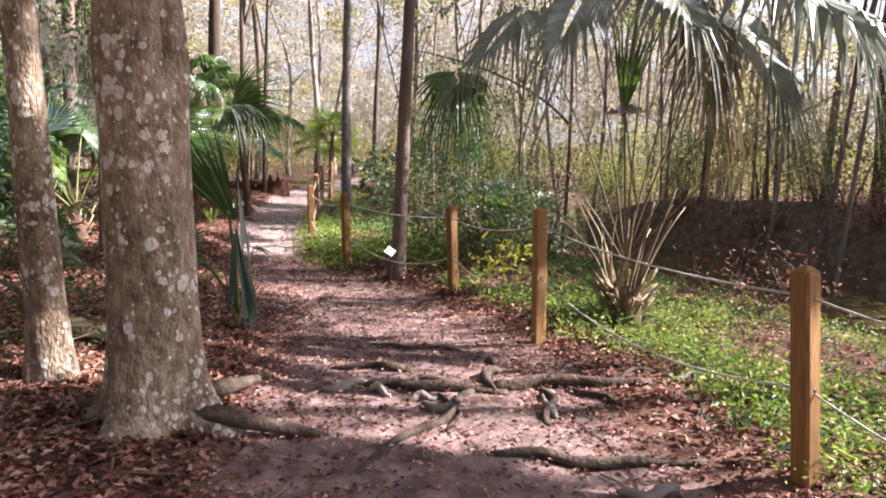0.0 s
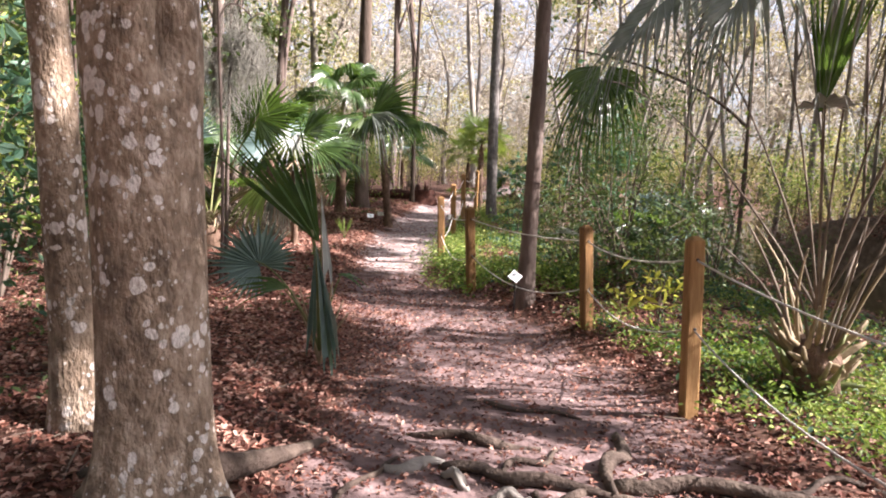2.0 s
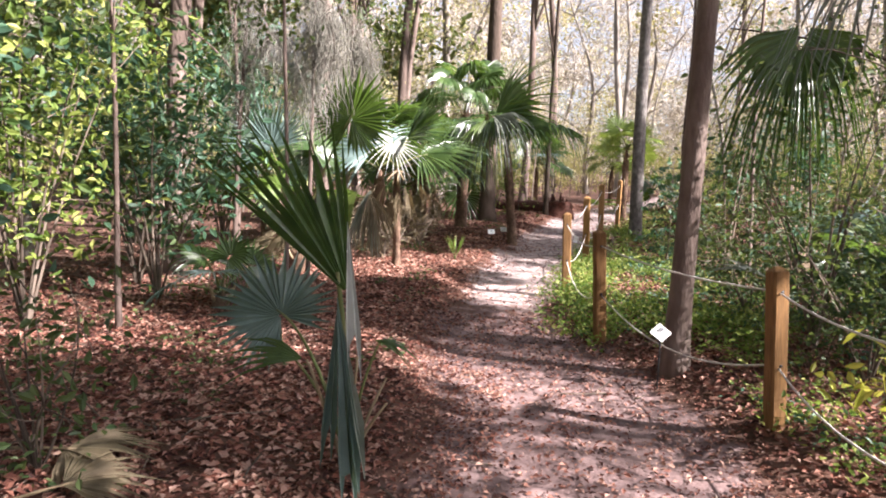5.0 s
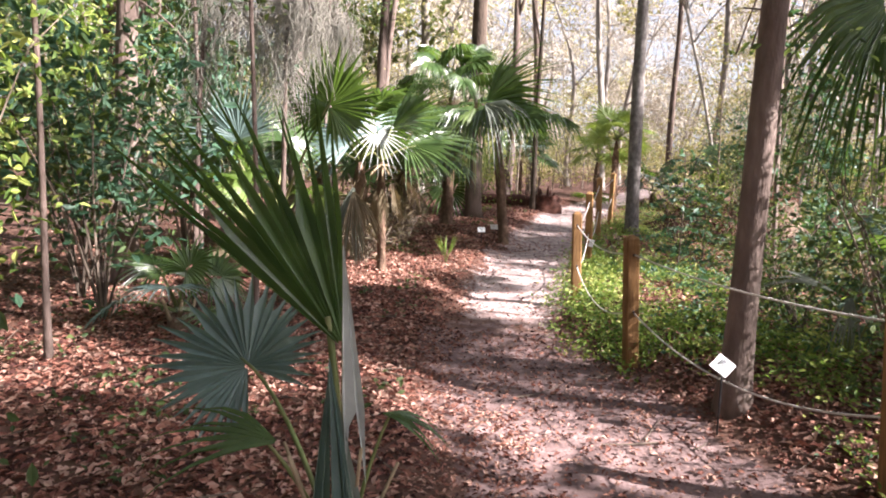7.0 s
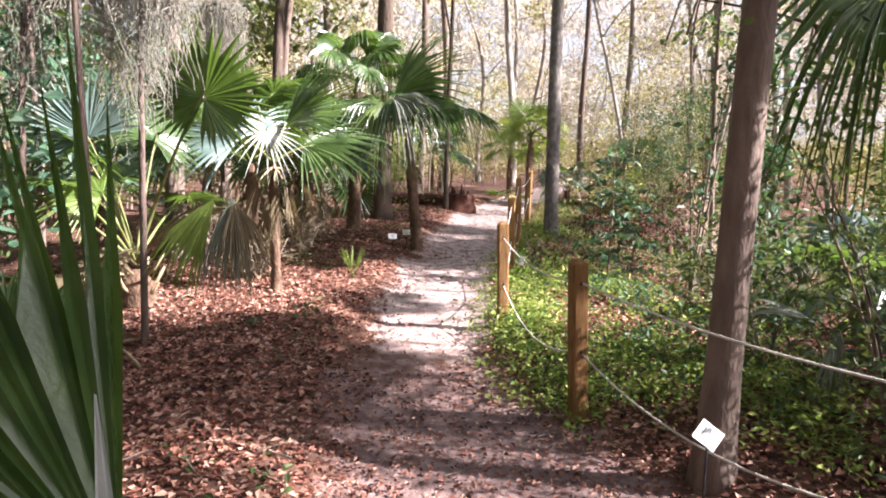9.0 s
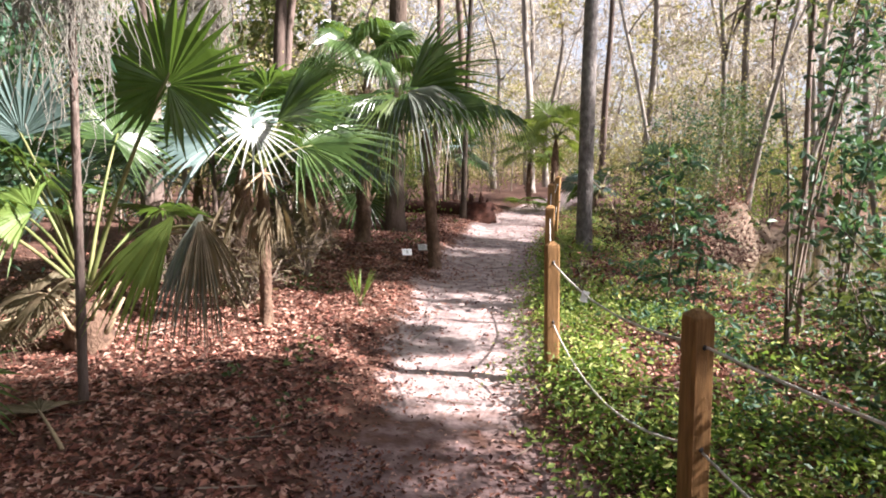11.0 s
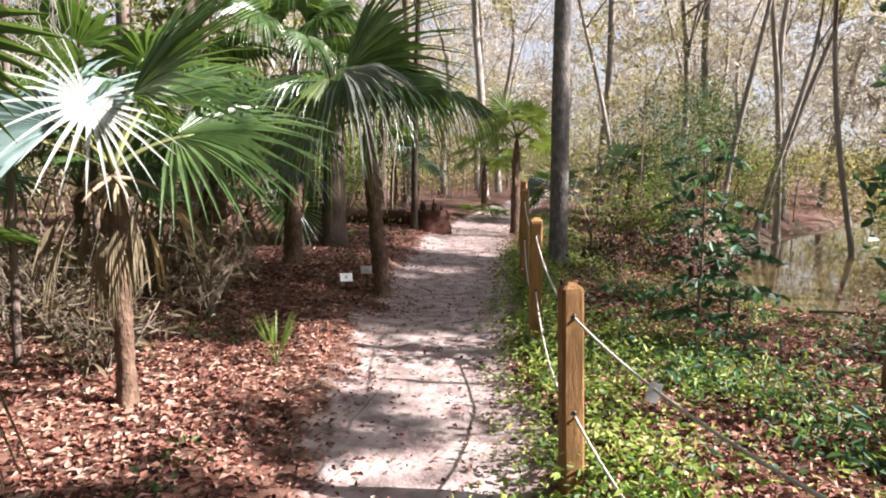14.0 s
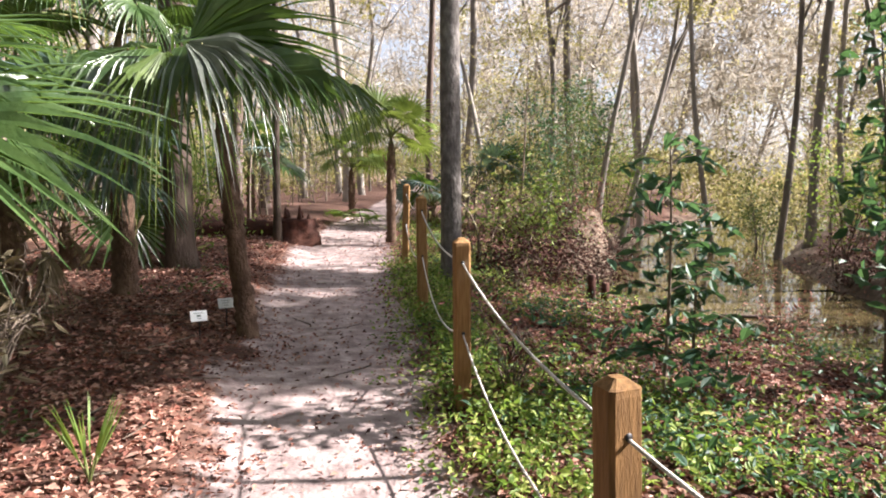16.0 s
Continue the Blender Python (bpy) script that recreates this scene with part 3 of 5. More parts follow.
oak()
tree(-2.42, 4.05, 0.115, 9, M_OAK, "slender grey trunk mottled with lichen beside the oak", (-0.05, 0.0), 0.05, [(-0.6, 0.2, 8.6, 2.0, 4000)], seed=2, flare=1.6)
tree(-0.56, 8.27, 0.086, 10, M_BARK, "straight reddish-brown trunk behind the rope fence", (0.012, 0.01), 0.05, [(0.3, 0.3, 9, 2.2, 2200)], seed=3, flare=1.6)
tree(-2.55, 17.5, 0.135, 13, M_BARKGREY, "tall lichen-grey trunk with a slight bow by the path", (-0.02, 0.0), 0.12, [(0, 0, 12.5, 2.6, 3000)], seed=5, flare=1.3)
tree(-6.15, 17.9, 0.19, 13, M_BARKDARK, "dark straight trunk among the palmettos", (0.012, 0.0), 0.05, [(0, 0, 12.5, 2.8, 5000)], seed=6, flare=1.6)
tree(-5.6, 20.8, 0.07, 9, M_BARKDARK, "thin dark sapling by the rotten stump", (0.01, 0.0), 0.06, [(0, 0, 9, 1.5, 1500)], seed=7)

# ---- fan palms ----
def fan_arrays(hub, ax, up, R, seed, nseg=34, spread=140.0, split=0.5, hang=0.5, fold=0.35, cup=0.15, costa=0.0):
    """A fan leaf: pleated blades joined near the hub, each bending to the ground along its length."""
    g = np.random.default_rng(seed)
    ax = unit(ax)
    side = unit(np.cross(ax, up))
    nrm = np.cross(side, ax)
    st = np.array([0.03, 0.25, split, split + (1 - split) * 0.35, split + (1 - split) * 0.7, 1.0])
    half = radians(spread) / nseg
    vs, qs, edge = [], [], None
    for i in range(nseg):
        a = radians(-spread + 2 * spread * (i + 0.5) / nseg)
        d0 = math.cos(a) * ax + math.sin(a) * side + nrm * cup * (1 - math.cos(a) * 0.5)
        d0 = unit(d0 + g.normal(size=3) * 0.02)
        s0 = unit(-math.sin(a) * ax + math.cos(a) * side)
        L = R * (0.72 + 0.28 * math.cos(a * 0.6)) * g.uniform(0.9, 1.06)
        h = hang * g.uniform(0.7, 1.35)
        f = max(0.0, math.cos(a)) * costa
        p = np.asarray(hub, float) + ax * R * f - np.array([0, 0, 0.42]) * R * f * f * (1 + hang * 0.5) + d0 * st[0] * L
        L *= 1 - 0.6 * f
        prev = st[0]
        rows = []
        for k, s in enumerate(st):
            if k:
                dd = unit(d0 + np.array([0, 0, -1.0]) * h * ((s + prev) / 2) ** 1.3 * 1.6)
                p = p + dd * (s - prev) * L
                prev = s
            w = (s * L * math.tan(half) if split > 0.1 else 0.009 * R) if s <= split else max(split * L * math.tan(half), 0.009 * R) * max(0.04, 0.9 * (1 - ((s - split) / (1 - split))) ** 0.9)
            lift = nrm * fold * w * 1.4
            n0 = len(vs)
            if k <= 2 and edge is not None:
                vs += [p - lift * 0.4, p + s0 * w + lift]
                rows.append((edge[k], n0, n0 + 1))
            else:
                vs += [p - s0 * w + lift, p - lift * 0.4, p + s0 * w + lift]
                rows.append((n0, n0 + 1, n0 + 2))
        edge = [r[2] for r in rows]
        for r0, r1 in zip(rows[:-1], rows[1:]):
            qs += [(r0[0], r0[1], r1[1], r1[0]), (r0[1], r0[2], r1[2], r1[1])]
    return np.array(vs), np.array(qs)


def frond(parent, base, hub, ax, up, R, seed, material=None, pmat=None, rp=0.011, bowed=0.15, label="", **kw):
    base, hub = np.asarray(base, float), np.asarray(hub, float)
    v, q = fan_arrays(hub, ax, up, R, seed, **kw)
    f = array_mesh("frond", v, q, material or M_FROND, parent, label)
    mid = (base + hub) / 2 + np.array([0, 0, bowed * np.linalg.norm(hub - base)])
    pts = bezier(base, mid, hub + unit(ax) * R * 0.12, 9)
    tube("petiole", pts, np.linspace(rp * 1.5, rp * 0.7, 9), pmat or M_PETIOLE, f, sides=6)
    return f


def rosette(parent, crown, n, plen, R, seed, elev=(10, 75), hang=0.5, material=None, pmat=None, az0=0.0, arc=360.0, spread=135.0, nseg=40, rp=0.011, dip=35.0):
    """Fronds round a bud, the young ones upright and the old ones low."""
    g = np.random.default_rng(seed)
    for i in range(n):
        az = radians(az0 + arc * ((i * 0.618) % 1.0) + g.uniform(-12, 12))
        e = elev[0] + (elev[1] - elev[0]) * (i + 0.5) / n + g.uniform(-6, 6)
        L = plen * g.uniform(0.8, 1.15)
        er = radians(e)
        d = np.array([math.cos(az) * math.cos(er), math.sin(az) * math.cos(er), math.sin(er)])
        hub = np.asarray(crown) + d * L
        e2 = radians(e - dip * g.uniform(0.7, 1.3))
        ax = np.array([math.cos(az) * math.cos(e2), math.sin(az) * math.cos(e2), math.sin(e2)])
        up = np.array([-math.cos(az) * math.sin(e2), -math.sin(az) * math.sin(e2), math.cos(e2)]) + g.normal(size=3) * 0.5
        m = material if material is not None else (M_FRONDBLUE if g.random() < 0.25 else M_FROND)
        frond(parent, crown, hub, ax, up, R * g.uniform(0.8, 1.12), seed * 100 + i, m, pmat, hang=hang * g.uniform(0.7, 1.3), spread=spread, nseg=nseg, rp=rp, costa=0.2, split=g.uniform(0.35, 0.5))


def palm_trunk(parent, h, r, lean=(0, 0), seed=0, boots=0, bulge=1.25):
    n = max(8, int(h / 0.05))
    s = np.linspace(0, 1, n)
    g = np.random.default_rng(seed)
    line = np.column_stack([lean[0] * h * s, lean[1] * h * s, -0.1 + (h + 0.1) * s])
    rad = r * (1 + 0.10 * np.sin(s * h * 55) + g.uniform(-0.05, 0.05, n)) * (1 + (bulge - 1) * np.exp(-s * h / 0.12)) * (1 - 0.75 * s ** 9)
    t = tube("trunk", line, rad, M_BOOT, parent, "fibrous brown palm trunk", sides=14, rough=0.10, seed=seed)
    for k in range(boots):
        z = h * (0.25 + 0.75 * k / max(1, boots))
        a = k * 2.4
        p = np.array([lean[0] * z, lean[1] * z, z])
        o = np.array([math.cos(a), math.sin(a), 0])
        tube("leaf_boot", [p + o * r * 0.7, p + o * r * 1.25 + (0, 0, 0.06), p + o * r * 1.7 + (0, 0, 0.14 + 0.06 * g.random())], [0.022, 0.018, 0.012], M_PETDRY, t, "split dry leaf base", sides=6)
    return t


def palm(x, y, label, name="fan_palm", group=""):
    return empty(name, (x, y, gz(x, y)), label, "palm", group)


def rel(t, *p):
    return np.array(p, float) - np.array(t.location)


# the young palmetto close to the path
p = palm(-1.74, 5.62, "young palmetto with stiff dark fan leaves on thin stalks", "palmetto")
b = np.array([0, 0, 0.12])
frond(p, b, rel(p, -1.77, 5.66, 0.94), (-0.60, -0.05, 1), (0.75, -0.62, 0.3), 1.02, 11, spread=26, nseg=15, split=0.5, hang=0.04, fold=0.9, cup=-0.05, rp=0.016)
frond(p, b, rel(p, -2.42, 5.95, 0.70), (-0.55, 0.05, 0.45), (0.45, -0.85, 0.38), 0.42, 12, M_FRONDBLUE, spread=150, nseg=34, split=0.6, hang=0.1, fold=0.5, rp=0.008, bowed=0.3)
frond(p, b, rel(p, -1.74, 5.52, 0.98), (0.14, -0.08, -1), (0.75, -0.55, 0.3), 0.98, 13, M_FRONDBLUE, spread=4.5, nseg=3, split=0.8, hang=0.25, fold=0.8, rp=0.01)
# The sheen of the sky on this leaf is painted as pale colour.
frond(p, b, rel(p, -1.73, 5.58, 1.32), (0.07, -0.04, -1), (0.75, -0.62, 0.1), 0.8, 17, M_FRONDPALE, spread=3, nseg=2, split=0.7, hang=0.05, fold=0.7, rp=0.006, label="folded young leaf, its sky sheen painted pale")
frond(p, b, rel(p, -1.76, 5.54, 0.95), (0.30, -0.10, -1), (0.75, -0.55, 0.3), 0.85, 18, M_FRONDGREY, spread=3.5, nseg=2, split=0.75, hang=0.2, fold=0.8, rp=0.008)
frond(p, b, rel(p, -1.76, 5.56, 0.92), (-0.03, -0.12, -1), (0.75, -0.55, 0.3), 0.82, 19, M_FRONDBLUE, spread=3.5, nseg=2, split=0.75, hang=0.3, fold=0.8, rp=0.008)
frond(p, b, rel(p, -1.95, 5.55, 0.62), (-0.9, -0.15, 0.12), (0.2, -0.5, 0.8), 0.5, 14, spread=28, nseg=7, split=0.35, hang=0.5, rp=0.008)
frond(p, b, rel(p, -1.66, 5.72, 0.72), (0.75, 0.2, -0.05), (-0.1, -0.4, 0.9), 0.27, 15, spread=22, nseg=5, split=0.4, hang=0.7, rp=0.007)
for k in range(6):
    a = k * 1.1
    tube("stalk", bezier((0, 0, 0.02), (0.08 * math.cos(a), 0.08 * math.sin(a), 0.25), (0.22 * math.cos(a), 0.22 * math.sin(a), 0.42 + 0.05 * k), 7), np.linspace(0.012, 0.006, 7), M_PETDRY, p, "dry leaf stalk", sides=6)

# the palm with a clean trunk where the path bends
p = palm(-4.32, 14.85, "small cabbage palm with drooping glossy fans over the path")
palm_trunk(p, 1.9, 0.085, (-0.11, 0), 21, 0)
c = rel(p, -4.53, 14.85, 2.1)
H = rel(p, -4.58, 14.15, 2.5)
frond(p, c, H, (0.97, -0.1, 0.2), (0.0, -0.6, 0.8), 1.55, 22, spread=105, nseg=60, split=0.3, hang=2.6, fold=0.5, rp=0.016, costa=0.5)
frond(p, c, H + (0.03, 0.12, 0.03), (0.76, 0.1, 0.62), (-0.25, -0.95, 0.3), 1.5, 23, spread=42, nseg=26, split=0.45, hang=0.45, fold=0.6, rp=0.016)
frond(p, c, H + (-0.12, -0.12, -0.1), (-0.75, -0.35, -0.5), (0.0, -0.8, 0.5), 1.3, 29, M_FRONDGREY, spread=60, nseg=26, split=0.25, hang=2.6, fold=0.5, rp=0.012)
# Pale grey colour gives this glossy frond its painted sheen.
frond(p, c, H + (0.1, -0.12, 0.0), (0.85, -0.4, -0.1), (0.1, -0.7, 0.7), 1.35, 20, M_FRONDGREY, spread=38, nseg=20, split=0.3, hang=1.7, fold=0.5, rp=0.012)
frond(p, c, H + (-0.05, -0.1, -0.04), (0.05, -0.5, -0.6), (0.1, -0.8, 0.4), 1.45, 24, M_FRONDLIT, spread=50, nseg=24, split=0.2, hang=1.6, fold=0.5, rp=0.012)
frond(p, c, H + (-0.15, 0.1, 0.0), (-0.85, -0.3, 0.05), (0.0, -0.5, 1), 1.25, 25, spread=90, nseg=44, split=0.3, hang=2.6, fold=0.5, rp=0.015, costa=0.4)
frond(p, c, rel(p, -4.15, 15.1, 2.5), (0.85, 0.5, 0.1), (0, 0, 1), 1.35, 26, spread=100, nseg=48, split=0.3, hang=2.4, fold=0.5, rp=0.015, costa=0.45)
frond(p, c, rel(p, -4.55, 15.3, 2.5), (-0.2, 0.9, 0.2), (0, 0, 1), 1.3, 27, spread=100, nseg=40, split=0.35, hang=1.3, fold=0.5, costa=0.4)
frond(p, c, rel(p, -5.0, 14.9, 2.0), (-0.7, -0.4, -0.2), (-0.3, -0.4, 0.8), 1.15, 28, M_FRONDBLUE, spread=95, nseg=38, split=0.35, hang=1.3, fold=0.5, costa=0.4)

# the slender palm with the bright young fan
p = palm(-4.72, 11.2, "thin-stemmed palm with a glaring sunlit fan leaf")
palm_trunk(p, 1.45, 0.052, (-0.02, 0), 31, 0, 1.5)
c = rel(p, -4.72, 11.15, 1.55)
# Sun glare on this fan is put into its near-white colour.
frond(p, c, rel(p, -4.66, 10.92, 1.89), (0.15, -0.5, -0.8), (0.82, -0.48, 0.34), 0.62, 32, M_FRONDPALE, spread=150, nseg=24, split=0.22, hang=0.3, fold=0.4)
frond(p, c, rel(p, -4.55, 11.1, 1.95), (0.8, 0.0, 0.55), (-0.4, -0.7, 0.6), 1.1, 33, spread=60, nseg=34, split=0.4, hang=0.25, fold=0.5)
frond(p, c, rel(p, -4.5, 11.4, 1.75), (0.9, 0.2, 0.05), (0, -0.5, 0.8), 1.0, 34, spread=80, nseg=28, split=0.45, hang=0.5)
frond(p, c, rel(p, -5.2, 11.3, 1.8), (-0.8, 0.1, 0.3), (0.2, -0.6, 0.7), 0.95, 35, M_FRONDBLUE, spread=110, nseg=32, hang=0.5)
frond(p, c, rel(p, -4.9, 11.7, 1.95), (-0.2, 0.8, 0.5), (0, -0.5, 0.8), 1.0, 36, spread=110, nseg=32, hang=0.4)
rosette(p, c - (0, 0, 0.05), 11, 0.18, 0.62, 39, (-75, 0), 2.2, M_FRONDOLD, M_PETDRY, spread=22.0, nseg=8)

# the big palmetto clump beside the path
p = palm(-5.55, 10.05, "large palmetto clump with broad dark fans and a hanging old leaf", "palmetto")
palm_trunk(p, 0.35, 0.15, (0.1, -0.1), 41, 9)
c = np.array([0, 0, 0.4])
frond(p, c, rel(p, -4.72, 10.0, 2.12), (0.35, -0.2, 0.75), (0.45, -0.85, 0.2), 0.72, 42, spread=170, nseg=42, split=0.6, hang=0.12, fold=0.35, rp=0.015)
frond(p, c, rel(p, -4.10, 9.50, 1.31), (0.05, -0.35, -0.9), (0.45, -0.8, 0.45), 0.86, 43, M_FRONDGREY, spread=24, nseg=16, split=0.5, hang=1.3, fold=0.7, rp=0.014, label="fading half-brown hanging fan")
frond(p, c, rel(p, -4.22, 9.42, 1.29), (-0.45, -0.35, -0.8), (0.4, -0.8, 0.45), 0.86, 44, M_FRONDLIT, spread=24, nseg=12, split=0.5, hang=0.6, fold=0.6, rp=0.01)
rosette(p, c, 7, 1.15, 0.72, 45, (25, 80), 0.4, rp=0.012, az0=100.0, arc=170.0)
frond(p, c, rel(p, -5.75, 9.75, 1.75), (-0.3, -0.3, 0.9), (0.3, -0.8, 0.4), 0.7, 47, M_FRONDBLUE, spread=95, nseg=30, hang=0.15)
frond(p, c, rel(p, -5.3, 9.4, 1.25), (-0.6, -0.4, 0.1), (0.2, -0.5, 0.8), 0.6, 48, M_FRONDLIT, spread=90, nseg=28, hang=0.6)
frond(p, c, rel(p, -4.08, 9.46, 1.27), (0.45, -0.3, -0.9), (0.45, -0.8, 0.45), 0.84, 49, M_FRONDOLD, M_PETDRY, spread=30, nseg=17, split=0.35, hang=0.9, fold=0.7, label="withered brown half of the hanging fan")
rosette(p, c - (0, 0, 0.15), 4, 0.6, 0.55, 46, (-5, 25), 1.1, M_FRONDOLD, M_PETDRY, az0=150.0, arc=160.0)

# the shaggy palm behind
p = palm(-6.05, 14.3, "shaggy palm with a skirt of dead brown fronds")
palm_trunk(p, 1.1, 0.15, (0, 0), 51, 14)
rosette(p, (0, 0, 1.1), 12, 0.85, 0.85, 52, (10, 80), 1.0)
rosette(p, (0, 0, 1.0), 12, 0.35, 0.75, 53, (-75, -10), 1.6, M_FRONDOLD, M_PETDRY, spread=30.0, nseg=10)
p = palm(-6.0, 12.7, "taller palmetto with upright fans lit from above", "palmetto")
palm_trunk(p, 1.3, 0.11, (0.03, 0), 54, 6)
rosette(p, (0.03, 0, 1.3), 11, 0.95, 0.8, 55, (15, 85), 0.7)
p = palm(-5.9, 15.9, "tall palm with a rusty dead frond in its crown")
palm_trunk(p, 2.6, 0.12, (0.02, 0), 56, 8)
rosette(p, (0.05, 0, 2.6), 12, 0.7, 0.85, 57, (-10, 80), 1.3)
rosette(p, (0.05, 0, 2.5), 3, 0.4, 0.8, 58, (-50, -20), 0.8, M_FRONDOLD, M_PETDRY)

# the large palm behind the fence, old leaf bases at its foot
p = palm(1.66, 6.05, "large cabbage palm with pale dry leaf bases and hanging fans")
palm_trunk(p, 0.45, 0.17, (0, 0), 61, 16, 1.2)
g = np.random.default_rng(62)
gb = np.random.default_rng(77)
for k in range(30):
    a = k * 2.4 + gb.normal() * 0.35
    o = np.array([math.cos(a), math.sin(a), 0])
    side = np.array([-o[1], o[0], 0]) * gb.normal() * 0.07
    z = 0.01 + 0.012 * k
    w = gb.uniform(0.6, 1.15)
    reach, rise = g.uniform(0.22, 0.32), g.uniform(0.16, 0.3)
    rise = rise * gb.uniform(0.15, 1.0) if k < 20 else rise * gb.uniform(0.6, 1.2)
    tube("leaf_boot", bezier(o * 0.10 + (0, 0, z), o * 0.20 + side * 0.4 + (0, 0, z + 0.06), o * reach * gb.uniform(0.75, 1.15) + side + (0, 0, z + rise), 5), [0.034 * w, 0.032 * w, 0.026 * w, 0.019 * w, 0.008], M_PETIOLE if gb.random() < 0.4 else M_PETDRY, p, "stubby yellow-green leaf base", sides=6, rough=0.18, seed=k)
for k in range(17):
    a = k * 2.399
    o = np.array([math.cos(a), math.sin(a), 0])
    L = g.uniform(0.35, 1.15)
    tube("leaf_stalk", bezier(o * 0.11 + (0, 0, 0.22 + 0.01 * k), o * (0.15 + 0.10 * L) + (0, 0, 0.3 + L * 0.5), o * (0.16 + 0.30 * L) + (g.normal() * 0.14, g.normal() * 0.14, 0.32 + L * 0.9), 7), np.linspace(0.015, 0.006, 7), (M_PETDRY, M_TWIG, M_FRONDOLD)[k % 3], p, "dry leaf stalk", sides=6)
c = np.array([0, 0, 0.6])
for k, (hx, hy, hz, ax, up, R, sp, m) in enumerate((
        (1.47, 5.75, 1.92, (0.06, -0.1, 0.95), (-0.2, -0.95, 0.1), 1.0, 15, M_FROND),
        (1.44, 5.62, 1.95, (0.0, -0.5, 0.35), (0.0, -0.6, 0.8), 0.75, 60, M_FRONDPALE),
        (0.12, 8.7, 2.66, (-0.1, -0.4, -0.6), (0, -0.55, 0.7), 1.4, 95, M_FROND),
        (0.75, 6.9, 3.05, (-0.5, -0.2, -0.3), (0, -0.5, 0.9), 1.15, 110, M_FRONDGREY),
        (1.45, 5.3, 3.0, (0.2, -0.5, -0.2), (0, -0.4, 0.9), 1.35, 110, M_FRONDGREY),
        (2.2, 5.2, 3.05, (0.5, -0.5, -0.2), (0, -0.3, 0.9), 1.6, 110, M_FRONDGREY),
        (2.9, 5.7, 3.03, (0.8, -0.2, -0.2), (0, -0.2, 0.9), 1.6, 110, M_FRONDGREY),
        (3.4, 5.3, 2.45, (0.5, -0.5, -0.6), (0.2, -0.5, 0.6), 1.0, 70, M_FROND),
        (2.3, 5.8, 2.85, (0.3, -0.4, -0.4), (0.2, -0.6, 0.6), 1.4, 95, M_FRONDGREY),
        (1.15, 5.9, 3.0, (-0.3, -0.4, -0.3), (0.1, -0.5, 0.8), 1.2, 100, M_FRONDGREY),
        (1.9, 5.4, 2.88, (0.0, -0.5, -0.5), (0.1, -0.6, 0.6), 1.4, 70, M_FRONDOLD))):
    few = sp < 61
    frond(p, c, rel(p, hx, hy, hz), ax, up, R, 630 + k, m, spread=sp, nseg=12 if few else 54 if k == 2 else 34, split=(0.5, 0.08, 0.3)[min(k, 2)] if k < 3 else 0.22, hang=(0.1, 3.0, 3.2)[k] if k < 3 else 3.4, fold=0.5, rp=0.006, bowed=0.16, costa=0.0 if few else (0.1 if k == 2 else 0.4), pmat=M_TWIG)

# palms farther off
for k, (x, y, h, n, R, lab) in enumerate((
        (-3.7, 21.8, 1.95, 11, 0.62, "bright young palm with spreading fans at the path's end"),
        (-5.2, 27.0, 1.3, 12, 0.8, "pale sunlit palm beyond the bend"),
        (-7.4, 17.5, 0.6, 11, 0.85, "palmetto with dark fans in the undergrowth"),
        (-7.8, 12.0, 0.7, 11, 0.9, "palmetto with dark fans in the undergrowth"),
        (-8.3, 15.0, 1.0, 12, 0.9, "palmetto with dark fans in the undergrowth"),
        (-4.9, 8.0, 0.15, 6, 0.45, "low palmetto in the leaf litter"),
        (1.0, 11.5, 0.3, 9, 0.7, "low palmetto on the creek side"),
        (-7.0, 24.0, 1.2, 12, 0.85, "palm half hidden behind saplings"),
        (-1.2, 27.0, 0.8, 11, 0.8, "palmetto on the far bank"),
        (-9.5, 20.0, 1.4, 12, 0.95, "palmetto with dark fans in the undergrowth"),
        (-3.0, 24.5, 0.4, 10, 0.7, "low palmetto beside the path"))):
    p = palm(x, y, lab, "palmetto" if h < 0.8 else "fan_palm")
    palm_trunk(p, h, 0.09, (0, 0), 70 + k, 6)
    # The first two palms get their sunlight from the lit frond colour.
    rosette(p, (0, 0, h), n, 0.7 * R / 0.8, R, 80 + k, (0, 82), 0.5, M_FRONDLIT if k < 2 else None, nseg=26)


# a heap of cut fronds at the end of the path
p = palm(-4.85, 25.0, "pale cut palm fronds heaped beside the path", "frond_heap")
p["category"] = "fronds"
for k in range(5):
    a = k * 1.2 + 0.3
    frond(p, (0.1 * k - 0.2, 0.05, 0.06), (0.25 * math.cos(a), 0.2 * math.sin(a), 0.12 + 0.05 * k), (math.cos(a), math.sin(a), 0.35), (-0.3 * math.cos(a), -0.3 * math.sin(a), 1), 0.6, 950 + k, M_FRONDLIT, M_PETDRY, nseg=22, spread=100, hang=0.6)

